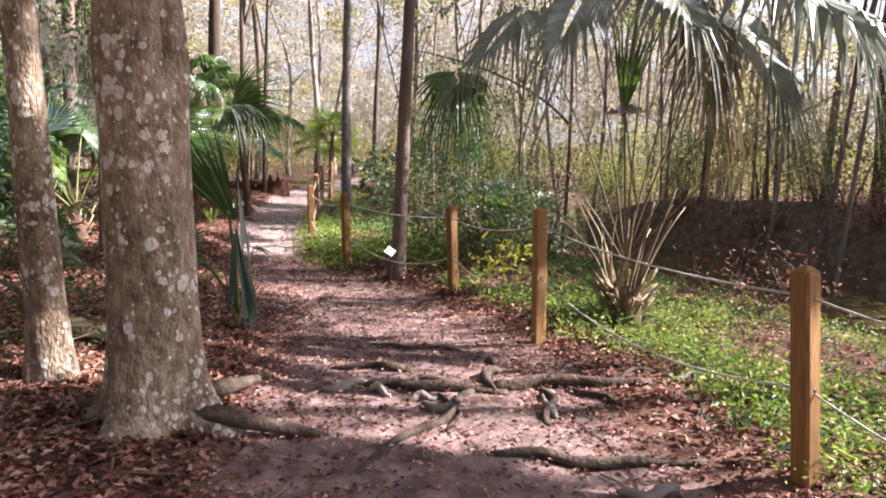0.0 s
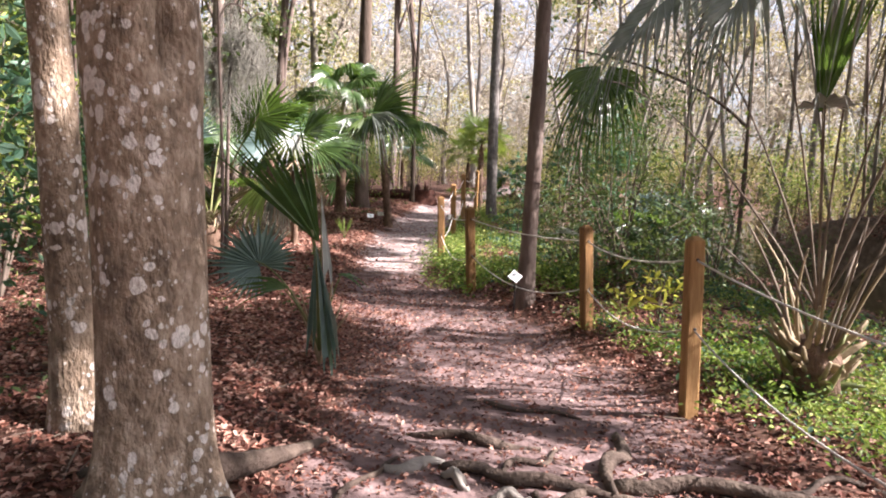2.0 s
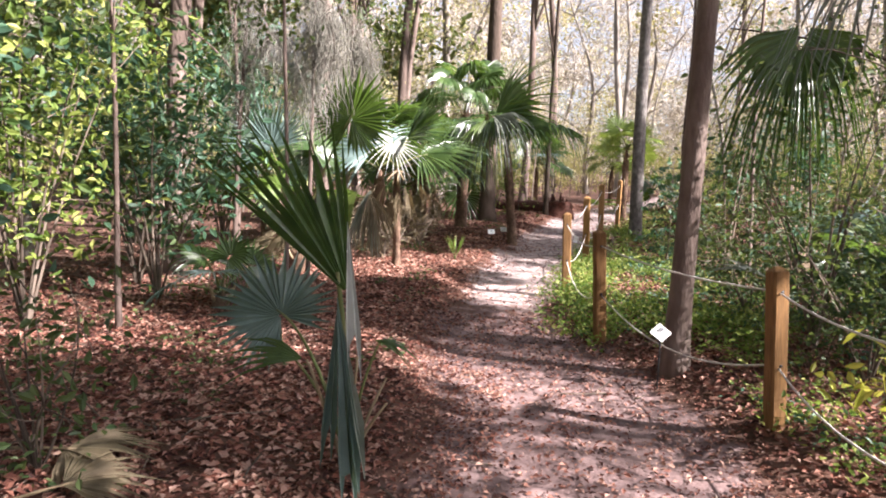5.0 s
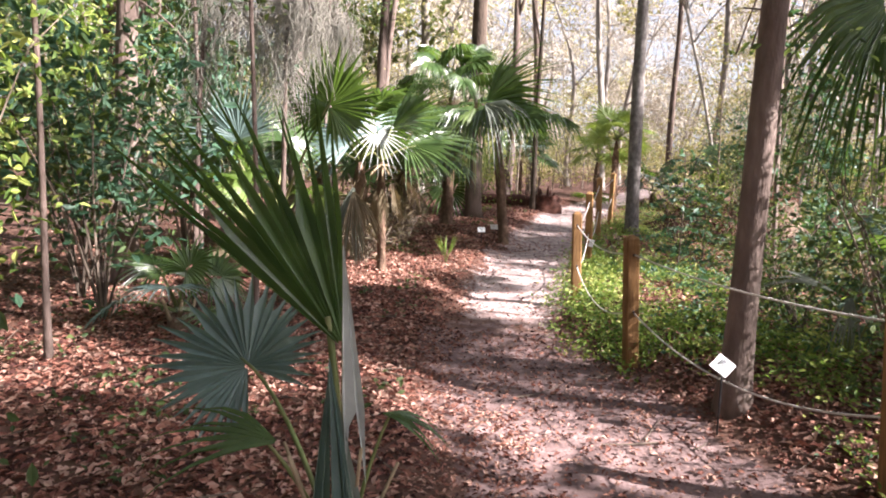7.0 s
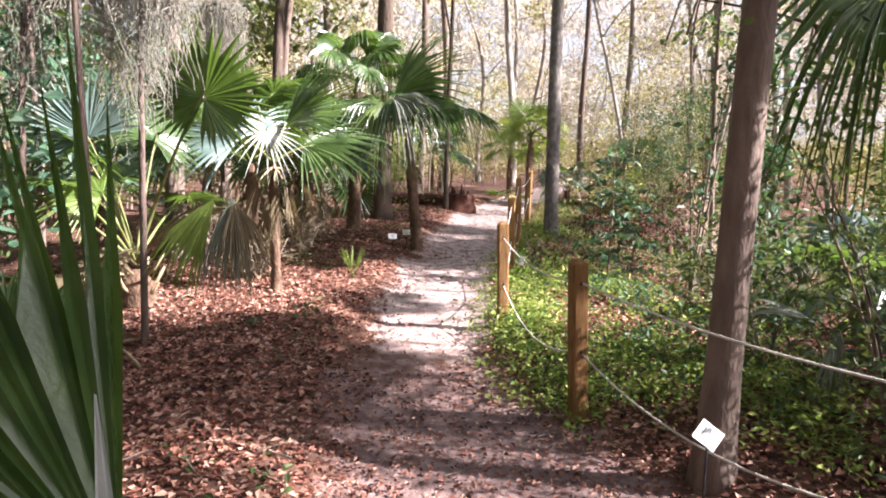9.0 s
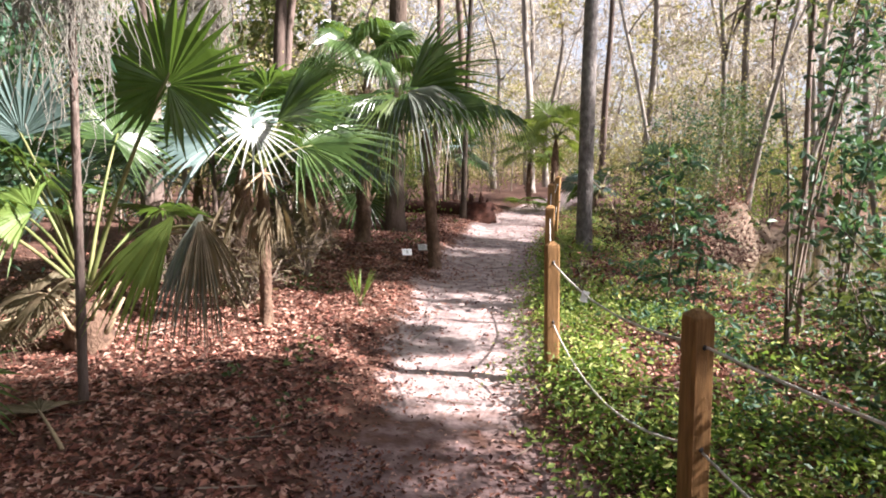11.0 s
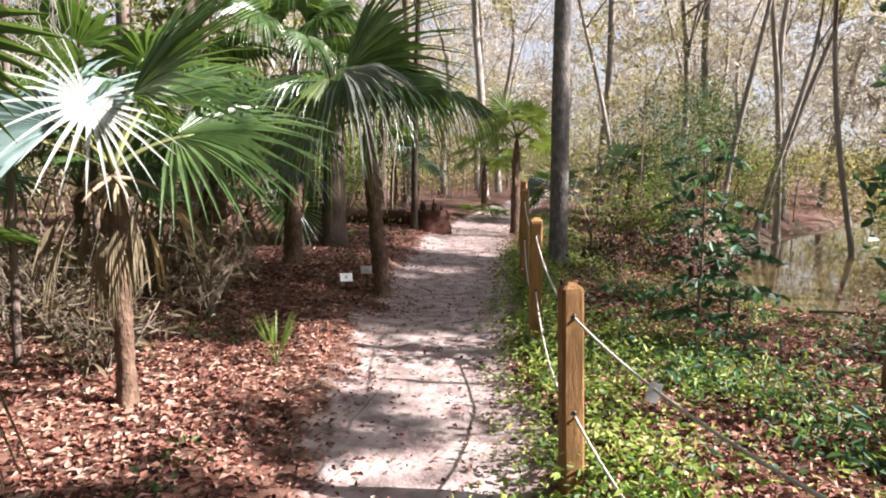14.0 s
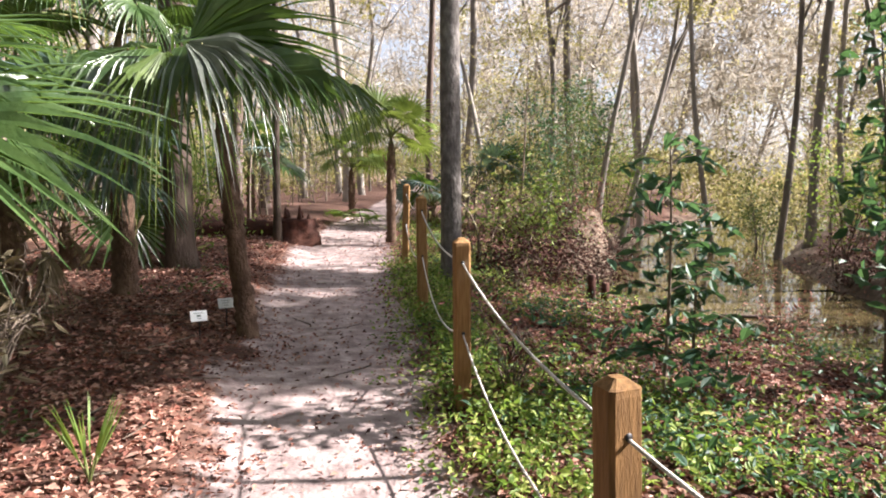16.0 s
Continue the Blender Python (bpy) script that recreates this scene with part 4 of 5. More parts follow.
# seedlings and fallen or drooping single leaves
p = palm(-4.19, 12.02, "small palm seedling with narrow upright leaves", "palm_seedling")
for k in range(7):
    a = k * 2.4
    frond(p, (0, 0, 0), (0.03 * math.cos(a), 0.03 * math.sin(a), 0.08), (0.35 * math.cos(a), 0.35 * math.sin(a), 1), (-math.sin(a), math.cos(a), 0.1), 0.32, 960 + k, M_FRONDLIT, spread=7, nseg=3, split=0.5, hang=0.25, fold=0.6, rp=0.004)
for k, (x, y, turn, R) in enumerate(((-2.95, 5.0, 0.4, 0.5), (-2.6, 4.75, 1.2, 0.42), (-4.75, 8.9, 2.6, 0.4))):
    p = palm(x, y, "dry grey-brown palm leaf fallen on the litter", "fallen_frond")
    p["category"] = "palm leaf"
    frond(p, (-0.5 * math.cos(turn), -0.5 * math.sin(turn), 0.03), (0, 0, 0.07), (math.cos(turn), math.sin(turn), 0.12), (0.1, 0, 1), R, 970 + k, M_FRONDOLD, M_PETDRY, spread=70, nseg=20, hang=0.5, rp=0.008, bowed=0.05)
p = palm(0.15, 9.05, "low palmetto with pale drooping leaves behind the fence", "palmetto")
frond(p, (0, 0, 0), (-0.12, -0.05, 0.5), (-0.85, -0.1, 0.35), (0.1, -0.5, 0.8), 0.5, 980, M_FRONDGREY, spread=14, nseg=5, hang=0.5, rp=0.007)
frond(p, (0, 0, 0), (-0.03, -0.08, 0.5), (-0.1, -0.3, -0.8), (0.2, -0.8, 0.3), 0.42, 981, M_FRONDGREY, spread=22, nseg=8, hang=0.8, rp=0.007)
frond(p, (0, 0, 0), (0.2, 0.1, 0.55), (0.8, 0.1, 0.2), (0.1, -0.5, 0.8), 0.5, 982, spread=80, nseg=22, hang=0.6, rp=0.007)

# ---- undergrowth ----
def inside(g, n, x0, x1, y0, y1):
    return np.column_stack([g.uniform(x0, x1, n), g.uniform(y0, y1, n)])


def litter():
    g = np.random.default_rng(11)
    P = np.column_stack([g.normal(-2.0, 3.2, 440000), g.uniform(-4, 25, 440000)])
    P = P[g.random(len(P)) < np.clip(1.15 - np.abs(P[:, 1] - 7) / 24, 0.1, 1)]
    d, w = along(PATH, P[:, 0], P[:, 1])
    e = np.abs(d) - w
    keep = 0.10 + 0.90 * step(-0.55, 0.35, e + 0.3 * ripple(P[:, 0], P[:, 1], 2.6, 1.5))
    keep = np.where((P[:, 1] < 9.6 + 0.6 * ripple(P[:, 0], P[:, 1], 1.9, 5.0)) & (e < 0.2), np.where(e < -0.4 + 0.3 * ripple(P[:, 0], P[:, 1], 2.2, 9.0), 0.42, 0.92), keep)
    c, cw = along(CREEK, P[:, 0], P[:, 1])
    keep = np.where(np.abs(c) < cw + 0.3, 0, keep)
    kept = g.random(len(P)) < keep
    P = P[kept]
    z = ground_z(P[:, 0], P[:, 1]) + g.uniform(0.002, 0.022, len(P))
    size = np.where(e[kept] < 0.0, 0.025, 0.037)
    v, q = simple_leaves(np.column_stack([P, z]), size * 1.15, g, 0.55, 0.0, 0.7, 0.75, 0.7)
    o = array_mesh("leaf_litter", v, q, M_LITTER)
    tagged(o, "fallen reddish-brown dead leaves strewn over the ground", "leaf litter", kind="stuff")


litter()


def sprigs(g, P, height, per, size, material, name, label, flat=0.55, aspect=0.5, spreadr=0.07):
    """Low leafy plants: leaves about short unseen stems."""
    z = ground_z(P[:, 0], P[:, 1])
    k = np.repeat(np.arange(len(P)), per)
    h = height * g.uniform(0.25, 1.0, len(P))
    pts = np.column_stack([P[k], z[k]])
    s = g.random(len(k))
    pts[:, 2] += h[k] * s + 0.01
    pts[:, :2] += g.normal(size=(len(k), 2)) * spreadr * (0.5 + s)[:, None]
    v, q = leaf_arrays(pts, size, g, flat, aspect, 0.2)
    return tagged(array_mesh(name, v, q, material), label, "plants", kind="stuff")


def cover():
    g = np.random.default_rng(12)
    P = np.column_stack([g.normal(0.3, 2.1, 38000), g.uniform(2.5, 25, 38000)])
    d, w = along(PATH, P[:, 0], P[:, 1])
    c, cw = along(CREEK, P[:, 0], P[:, 1])
    keep = step(0.0, 0.5, d - w - np.where(P[:, 1] < 9, 0.15, -0.2) + 0.25 * ripple(P[:, 0], P[:, 1], 2.3)) * step(0.2, 1.2, np.abs(c) - cw) * (0.12 + 0.88 * step(-0.35, 0.25, ripple(P[:, 0], P[:, 1], 1.9, 3) + 0.4 * ripple(P[:, 0], P[:, 1], 5.0, 1)))
    keep = keep * np.where(P[:, 1] > 9.5, 1 - 0.9 * step(0.9, 2.0, d - w + 0.4 * ripple(P[:, 0], P[:, 1], 1.3, 2)), 1)
    P = P[g.random(len(P)) < keep]
    half = g.random(len(P)) < 0.62
    d, w = along(PATH, P[:, 0], P[:, 1])
    dark = g.random(len(P)) < np.where(P[:, 1] > 7, 0.08 + 0.22 * step(0.4, 1.3, d - w + 0.5 * ripple(P[:, 0], P[:, 1], 1.7, 4)), 0.10)
    sprigs(g, P[half & ~dark], 0.13, 11, 0.033, M_COVER, "ground_cover", "low bright green herbs under the rope fence")
    sprigs(g, P[~half & ~dark], 0.26, 10, 0.046, M_COVER, "tall_herbs", "taller yellow-green herbs among the low ones", 0.4, 0.38, 0.09)
    sprigs(g, P[dark], 0.18, 10, 0.05, M_GLOSSY, "dark_herbs", "dark blue-green herbs on the shaded creek side", 0.45, 0.42, 0.10)
    k = g.integers(0, 4, 900)
    A, B = np.array(POSTS)[4 + k], np.array(POSTS)[np.minimum(5 + k, len(POSTS) - 1)]
    P = A + (B - A) * g.random((900, 1)) + g.normal(size=(900, 2)) * 0.2 + (0.12, 0)
    sprigs(g, P, 0.24, 12, 0.042, M_COVER, "fence_herbs", "sunlit yellow-green herbs about the fence posts", 0.4, 0.45, 0.07)
    P = np.concatenate([inside(g, 1500, -7, -2, 4, 16), inside(g, 500, -6, -3.2, 12, 20)])
    d, w = along(PATH, P[:, 0], P[:, 1])
    P = P[(d < -w - 0.15) & (g.random(len(P)) < 0.3) & (ripple(P[:, 0], P[:, 1], 1.6, 8) > 0.1)]
    sprigs(g, P, 0.16, 9, 0.05, M_SHRUB, "seedlings", "scattered green seedlings in the leaf litter")
    # taller weeds on the creek side
    P = inside(g, 80, -2.2, 2.5, 8.5, 16)
    d, w = along(PATH, P[:, 0], P[:, 1])
    c, cw = along(CREEK, P[:, 0], P[:, 1])
    P = P[(d > w + 0.7) & (np.abs(c) > cw + 0.6)]
    sprigs(g, P, 0.34, 14, 0.075, M_GLOSSY, "weeds", "dark green leafy weeds on the creek side", 0.45, 0.4, 0.10)


cover()


def shrub(x, y, h, r, n, label, material=None, seed=0, leaf=0.07, stems=9, name="shrub", lift=0.25, squash=1.0, aspect=0.45):
    g = np.random.default_rng(seed)
    z = gz(x, y)
    s = empty(name, (x, y, z), label, "shrub")
    ends, parts = [], []
    for k in range(stems):
        a = g.uniform(0, 6.28)
        e = np.array([math.cos(a) * r * g.uniform(0.3, 1), math.sin(a) * r * g.uniform(0.3, 1), h * g.uniform(0.55, 1.0)])
        pts = bezier((0, 0, -0.05), (e[0] * 0.35 + g.normal() * 0.05, e[1] * 0.35 + g.normal() * 0.05, e[2] * 0.6), e, 8)
        parts.append(tube_arrays(pts, np.linspace(0.005 + 0.0035 * h, 0.002, 8), 5))
        ends.append(pts)
        for j in range(3):
            q0 = pts[g.integers(3, 8)]
            q1 = q0 + g.normal(size=3) * r * 0.3
            tw = bezier(q0, (q0 + q1) / 2 + g.normal(size=3) * 0.03, q1, 5)
            parts.append(tube_arrays(tw, np.linspace(0.005, 0.002, 5), 4))
            ends.append(np.concatenate([tw, tw]))
    v, q = join(parts)
    array_mesh("branchwork", v, q, M_TWIG, s)
    line = np.concatenate([e[int(len(e) * lift):] for e in ends])
    c = line[g.integers(0, len(line), n)] + g.normal(size=(n, 3)) * (0.06 + r * 0.14) * np.array([1, 1, squash])
    c[:, 2] = np.abs(c[:, 2])
    v, q = leaf_arrays(c, leaf, g, 0.25, aspect, 0.2, 0.45, 0.15)
    array_mesh("foliage", v, q, material or M_SHRUB, s)
    return s


# M_COVER puts sunlit yellow-green into the leaf colour of some bushes.
for k, (x, y, h, r, n, m, lf, lab) in enumerate((
        (-3.9, 4.6, 2.4, 1.0, 700, M_GLOSSY, 0.10, "leafy bush behind the oak"),
        (-5.5, 6.4, 2.8, 1.1, 900, M_COVER, 0.085, "leafy bush behind the oak"),
        (-5.8, 8.0, 2.6, 1.1, 700, M_GLOSSY, 0.11, "straggling bush with grey-green leaves"),
        (-6.6, 8.4, 3.2, 1.3, 1100, M_SHRUB, 0.12, "tall straggling bush in the wood"),
        (-6.6, 6.0, 3.6, 1.4, 1500, M_COVER, 0.09, "tall straggling bush in the wood"),
        (-7.2, 10.4, 3.4, 1.3, 1100, M_GLOSSY, 0.12, "tall straggling bush in the wood"),
        (-8.6, 13.0, 3.4, 1.4, 2200, M_SHRUB, 0.08, "tall straggling bush in the wood"),
        (-3.0, 4.9, 0.9, 0.5, 380, M_SHRUB, 0.06, "low bush beside the slender trunk"),
        (-5.9, 4.4, 3.6, 1.5, 1900, M_SHRUB, 0.10, "tall leafy bush in the wood"),
        (-8.2, 7.6, 4.4, 1.7, 1800, M_SHRUB, 0.13, "tall leafy bush in the wood"),
        (-9.6, 10.8, 4.4, 1.7, 1800, M_COVER, 0.13, "tall leafy bush in the wood"),
        (-6.4, 18.9, 2.6, 1.0, 1500, M_COVER, 0.07, "sunlit green bush behind the palms"),
        (0.4, 8.9, 2.6, 1.0, 1700, M_SHRUB, 0.055, "airy small-leaved bush behind the fence"),
        (1.5, 9.6, 2.2, 0.9, 900, M_SHRUB, 0.055, "airy small-leaved bush on the creek bank"),
        (-0.45, 11.8, 3.2, 0.5, 190, M_GLOSSY, 0.085, "slender bush with dark glossy leaves"),
        (0.35, 13.6, 3.2, 0.5, 700, M_GLOSSY, 0.11, "slender bush with dark glossy leaves"),
        (-1.5, 19.8, 1.5, 0.9, 1500, M_COVER, 0.07, "sunlit green bush beside the tall trunk"),
        (-0.5, 22.3, 2.2, 1.0, 900, M_SHRUB, 0.07, "leafy bush on the creek bank"),
        (0.3, 24.5, 2.6, 1.2, 2000, M_SHRUB, 0.07, "leafy bush on the creek bank"),
        (0.7, 8.3, 1.1, 0.8, 2000, M_SHRUB, 0.05, "dense dark low bush behind the rope fence"),
        (2.2, 10.6, 0.9, 0.8, 1200, M_SHRUB, 0.05, "dense dark low bush on the creek bank"),
        (-0.1, 9.7, 1.0, 0.8, 1700, M_SHRUB, 0.05, "dense dark low bush behind the rope fence"),
        (1.3, 11.0, 1.1, 0.8, 1500, M_SHRUB, 0.05, "dense dark low bush on the creek bank"),
        (9.2, 16.6, 2.3, 1.4, 2200, M_COVER, 0.08, "sunlit bush on the bank across the creek"),
        (10.4, 14.2, 2.2, 1.4, 2200, M_COVER, 0.08, "sunlit bush on the bank across the creek"),
        (6.6, 18.6, 2.2, 1.2, 1800, M_SHRUB, 0.07, "leafy bush on the bank across the creek"),
        (10.2, 11.4, 2.4, 1.4, 2000, M_SHRUB, 0.08, "leafy bush on the bank across the creek"),
        (1.0, 25.4, 0.9, 0.8, 900, M_COVER, 0.06, "low bush topping the cut bank"),
        (8.0, 18.8, 2.8, 1.4, 1700, M_SHRUB, 0.07, "sunlit bush across the creek"),
        (7.2, 20.8, 2.2, 1.2, 1500, M_SHRUB, 0.07, "sunlit bush across the creek"),
        (5.6, 23.0, 3.0, 1.4, 1900, M_COVER, 0.08, "yellow-green bush across the creek"),
        (2.0, 29.0, 2.6, 1.6, 1900, M_COVER, 0.08, "yellow-green bush across the creek"),
        (0.9, 26.5, 3.0, 0.9, 1700, M_GLOSSY, 0.08, "dark-leaved evergreen bush across the creek"),
        (-0.6, 24.0, 3.2, 0.8, 1700, M_GLOSSY, 0.075, "dark-leaved evergreen bush on the bank"),
        (8.4, 24.5, 2.8, 1.1, 1700, M_GLOSSY, 0.08, "dark-leaved evergreen bush across the creek"),
        (6.6, 29.0, 3.2, 1.2, 1800, M_SHRUB, 0.08, "leafy bush across the creek"))):
    shrub(x, y, h, r, int(n * (1.5 if x < -3 else 1.0)), lab, m, 300 + k, lf, stems=4 if r < 0.55 and h > 2 else 9, lift=0.42 if x < -3 and h > 2 else 0.25)


def compound_sapling(x, y, h, label, seed, n=22):
    """A sapling whose leaves are rows of drooping leaflets."""
    g = np.random.default_rng(seed)
    s = empty("sapling", (x, y, gz(x, y)), label, "sapling")
    stem = bezier((0, 0, -0.05), (0.05, 0.02, h * 0.5), (0.0, 0.05, h), 14)
    tube("stem", stem, np.linspace(0.014, 0.005, 14), M_TWIG, s, sides=7)
    cs, parts, ribs = [], [], []
    for k in range(n):
        f = 0.22 + 0.78 * k / (n - 1)
        b = stem[min(13, int(f * 13))]
        a = k * 2.4
        L = 0.42 * (1.15 - 0.55 * f) * g.uniform(0.8, 1.2)
        tip = b + np.array([math.cos(a) * L, math.sin(a) * L, 0.02 - 0.1 * g.random()])
        rib = bezier(b, (b + tip) / 2 + (0, 0, 0.1), tip, 8)
        ribs.append(tube_arrays(rib, np.linspace(0.004, 0.002, 8), 4))
        side = np.array([-math.sin(a), math.cos(a), 0])
        for j in range(2, 8):
            for sg in (-1, 1):
                cs.append(rib[j] + side * sg * 0.065 + (0, 0, -0.02))
    v, q = join(ribs)
    array_mesh("leaf_stalk", v, q, M_TWIG, s)
    v, q = leaf_arrays(cs, 0.115, g, 0.55, 0.4, 0.2, 0.3, 0.35)
    array_mesh("foliage", v, q, M_GLOSSY, s)


compound_sapling(-1.32, 13.1, 1.6, "dark green sapling with drooping compound leaves", 1, 24)
compound_sapling(-1.05, 13.4, 1.15, "dark green sapling with drooping compound leaves", 2, 14)
for k, (x, y, h) in enumerate(((0.1, 11.2, 0.8), (0.7, 9.6, 0.7))):
    compound_sapling(x, y, h, "low dark green sapling with drooping compound leaves", 20 + k, 20)

# ---- signs, stump, fallen things ----
def plant_sign(x, y, h, turn, label, dark=False, spin=0.0, size=(0.13, 0.10)):
    z = gz(x, y)
    s = empty("plant_sign", (x, y, z), label, "sign")
    tube("stake", [(0, 0, -0.1), (0, 0.0, h * 0.7), (0, 0.0, h)], 0.006, M_STAKE, s, sides=8)
    bm = bmesh.new()
    bmesh.ops.create_cube(bm, size=1)
    bmesh.ops.scale(bm, verts=bm.verts, vec=(*size, 0.006))
    bmesh.ops.bevel(bm, geom=bm.edges[:], offset=0.002, segments=1)
    me = bpy.data.meshes.new("plate")
    bm.to_mesh(me)
    bm.free()
    me.materials.append(M_SIGN)
    pl = new("plate", me)
    pl.parent = s
    pl.matrix_local = pose(0, -0.01, h, 48, 0, turn) @ pose(0, 0, 0, 0, 0, spin)
    for k in range(3):
        bm = bmesh.new()
        bmesh.ops.create_cube(bm, size=1)
        bmesh.ops.scale(bm, verts=bm.verts, vec=(0.08 - 0.02 * k, 0.004, 0.001))
        bmesh.ops.translate(bm, verts=bm.verts, vec=(0, 0.025 - 0.025 * k, 0.0045))
        if dark and k == 1:
            bmesh.ops.scale(bm, verts=bm.verts, vec=(0.5, 4.5, 1))
        me = bpy.data.meshes.new("print")
        bm.to_mesh(me)
        bm.free()
        me.materials.append(M_INK)
        o = new("print", me)
        o.parent = pl


plant_sign(-0.63, 7.95, 0.44 - gz(-0.63, 7.95), 22, "small white plant label on a black stake by the rope fence", spin=45.0, size=(0.11, 0.11))
plant_sign(-4.62, 14.5, 0.44 - gz(-4.62, 14.5), 28, "small white plant label on a stake in the litter", True)
plant_sign(-4.55, 14.95, 0.46 - gz(-4.55, 14.95), 28, "small white plant label beside the palm's foot")


def stump():
    x, y = -5.35, 21.2
    s = empty("stump", (x, y, gz(x, y)), "rotten reddish-black tree stump at the path's edge", "stump")
    zz = np.linspace(-0.1, 0.42, 9)
    line = np.column_stack([0.02 * zz, 0 * zz, zz])
    tube("body", line, 0.30 * (1 + 0.3 * np.exp(-np.clip(zz, 0, 1) / 0.1)), M_STUMP, s, sides=22, rough=0.28, seed=4)
    for k in range(5):
        a = k * 1.3
        tube("splinter", [(0.2 * math.cos(a), 0.2 * math.sin(a), 0.35), (0.22 * math.cos(a), 0.22 * math.sin(a), 0.5 + 0.04 * k)], [0.06, 0.015], M_STUMP, s, sides=6, rough=0.2, seed=k)
    l = empty("fallen_log", (-6.3, 21.3, gz(-6.3, 21.3)), "dark rotting log lying beside the stump", "log")
    pts = np.column_stack([np.linspace(-1.0, 0.8, 12), 0.1 * np.sin(np.linspace(0, 3, 12)), np.full(12, 0.12)])
    tube("body", pts, np.linspace(0.17, 0.12, 12), M_STUMP, l, sides=14, rough=0.2, seed=9)


stump()


def roots():
    for k, (a, b, c, r) in enumerate((
            ((-0.5, 4.35), (0.0, 4.25), (0.45, 4.3), 0.045), ((0.35, 4.35), (0.7, 4.55), (1.45, 4.35), 0.055), ((0.35, 4.3), (0.38, 4.75), (0.42, 5.05), 0.045),
            ((0.30, 4.35), (0.1, 4.0), (-0.35, 3.1), 0.035), ((0.75, 4.4), (0.72, 4.1), (0.66, 3.75), 0.035), ((-0.75, 4.75), (-0.4, 4.7), (-0.05, 4.72), 0.035), ((0.3, 3.35), (0.8, 3.2), (1.35, 3.25), 0.04), ((1.1, 4.4), (1.4, 4.65), (1.7, 4.7), 0.025), ((-0.2, 4.3), (-0.1, 4.5), (0.1, 4.75), 0.022), ((0.0, 4.25), (0.15, 4.0), (0.1, 3.6), 0.02), ((0.9, 4.45), (1.0, 4.2), (1.3, 4.0), 0.022), ((-0.7, 4.4), (-0.9, 4.1), (-0.8, 3.7), 0.02), ((0.2, 5.3), (-0.3, 5.25), (-0.6, 5.4), 0.02))):
        p = bezier((*a, 0), (*b, 0), (*c, 0), 16)
        s = np.linspace(0, 1, 16)
        p[:, 0] += 0.035 * np.sin(s * 9 + k)
        p[:, 1] += 0.03 * np.sin(s * 11 + 2 * k)
        p[:, 2] = [gz(px, py) for px, py in p[:, :2]] + r * 0.75 * np.sin(math.pi * np.clip(s * 1.15, 0, 1)) + 0.2 * r * np.sin(s * 14 + k)
        rad = r * (0.45 + 0.75 * np.sin(math.pi * (0.15 + 0.75 * s)))
        o = tube("surface_root", p, rad * 0.68, M_ROOT, sides=12, rough=0.32, seed=k)
        tagged(o, "gnarled bare tree root crossing the path", "root", "roots across the path")


roots()
for k, (x, y, L, a) in enumerate(((-0.62, 4.3, 0.34, 0.6), (-0.38, 4.22, 0.22, 2.4), (-0.1, 4.12, 0.2, 0.2), (0.7, 4.05, 0.3, 1.7), (0.02, 3.95, 0.24, 2.9), (1.0, 2.95, 0.3, 0.1), (1.75, 4.6, 0.3, 0.3))):
    s = np.linspace(-0.5, 0.5, 9)
    px, py = x + math.cos(a) * L * s, y + math.sin(a) * L * s + 0.02 * np.sin(s * 9 + k)
    pz = ground_z(px, py) + 0.02 + 0.015 * np.sin(s * 7 + k)
    o = tube("broken_wood", np.column_stack([px, py, pz]), 0.012 + 0.02 * np.cos(s * 2.6) ** 2, M_BARKPALE, sides=8, rough=0.45, seed=60 + k)
    tagged(o, "pale splinter of broken wood among the roots", "wood", "splinters among the roots")

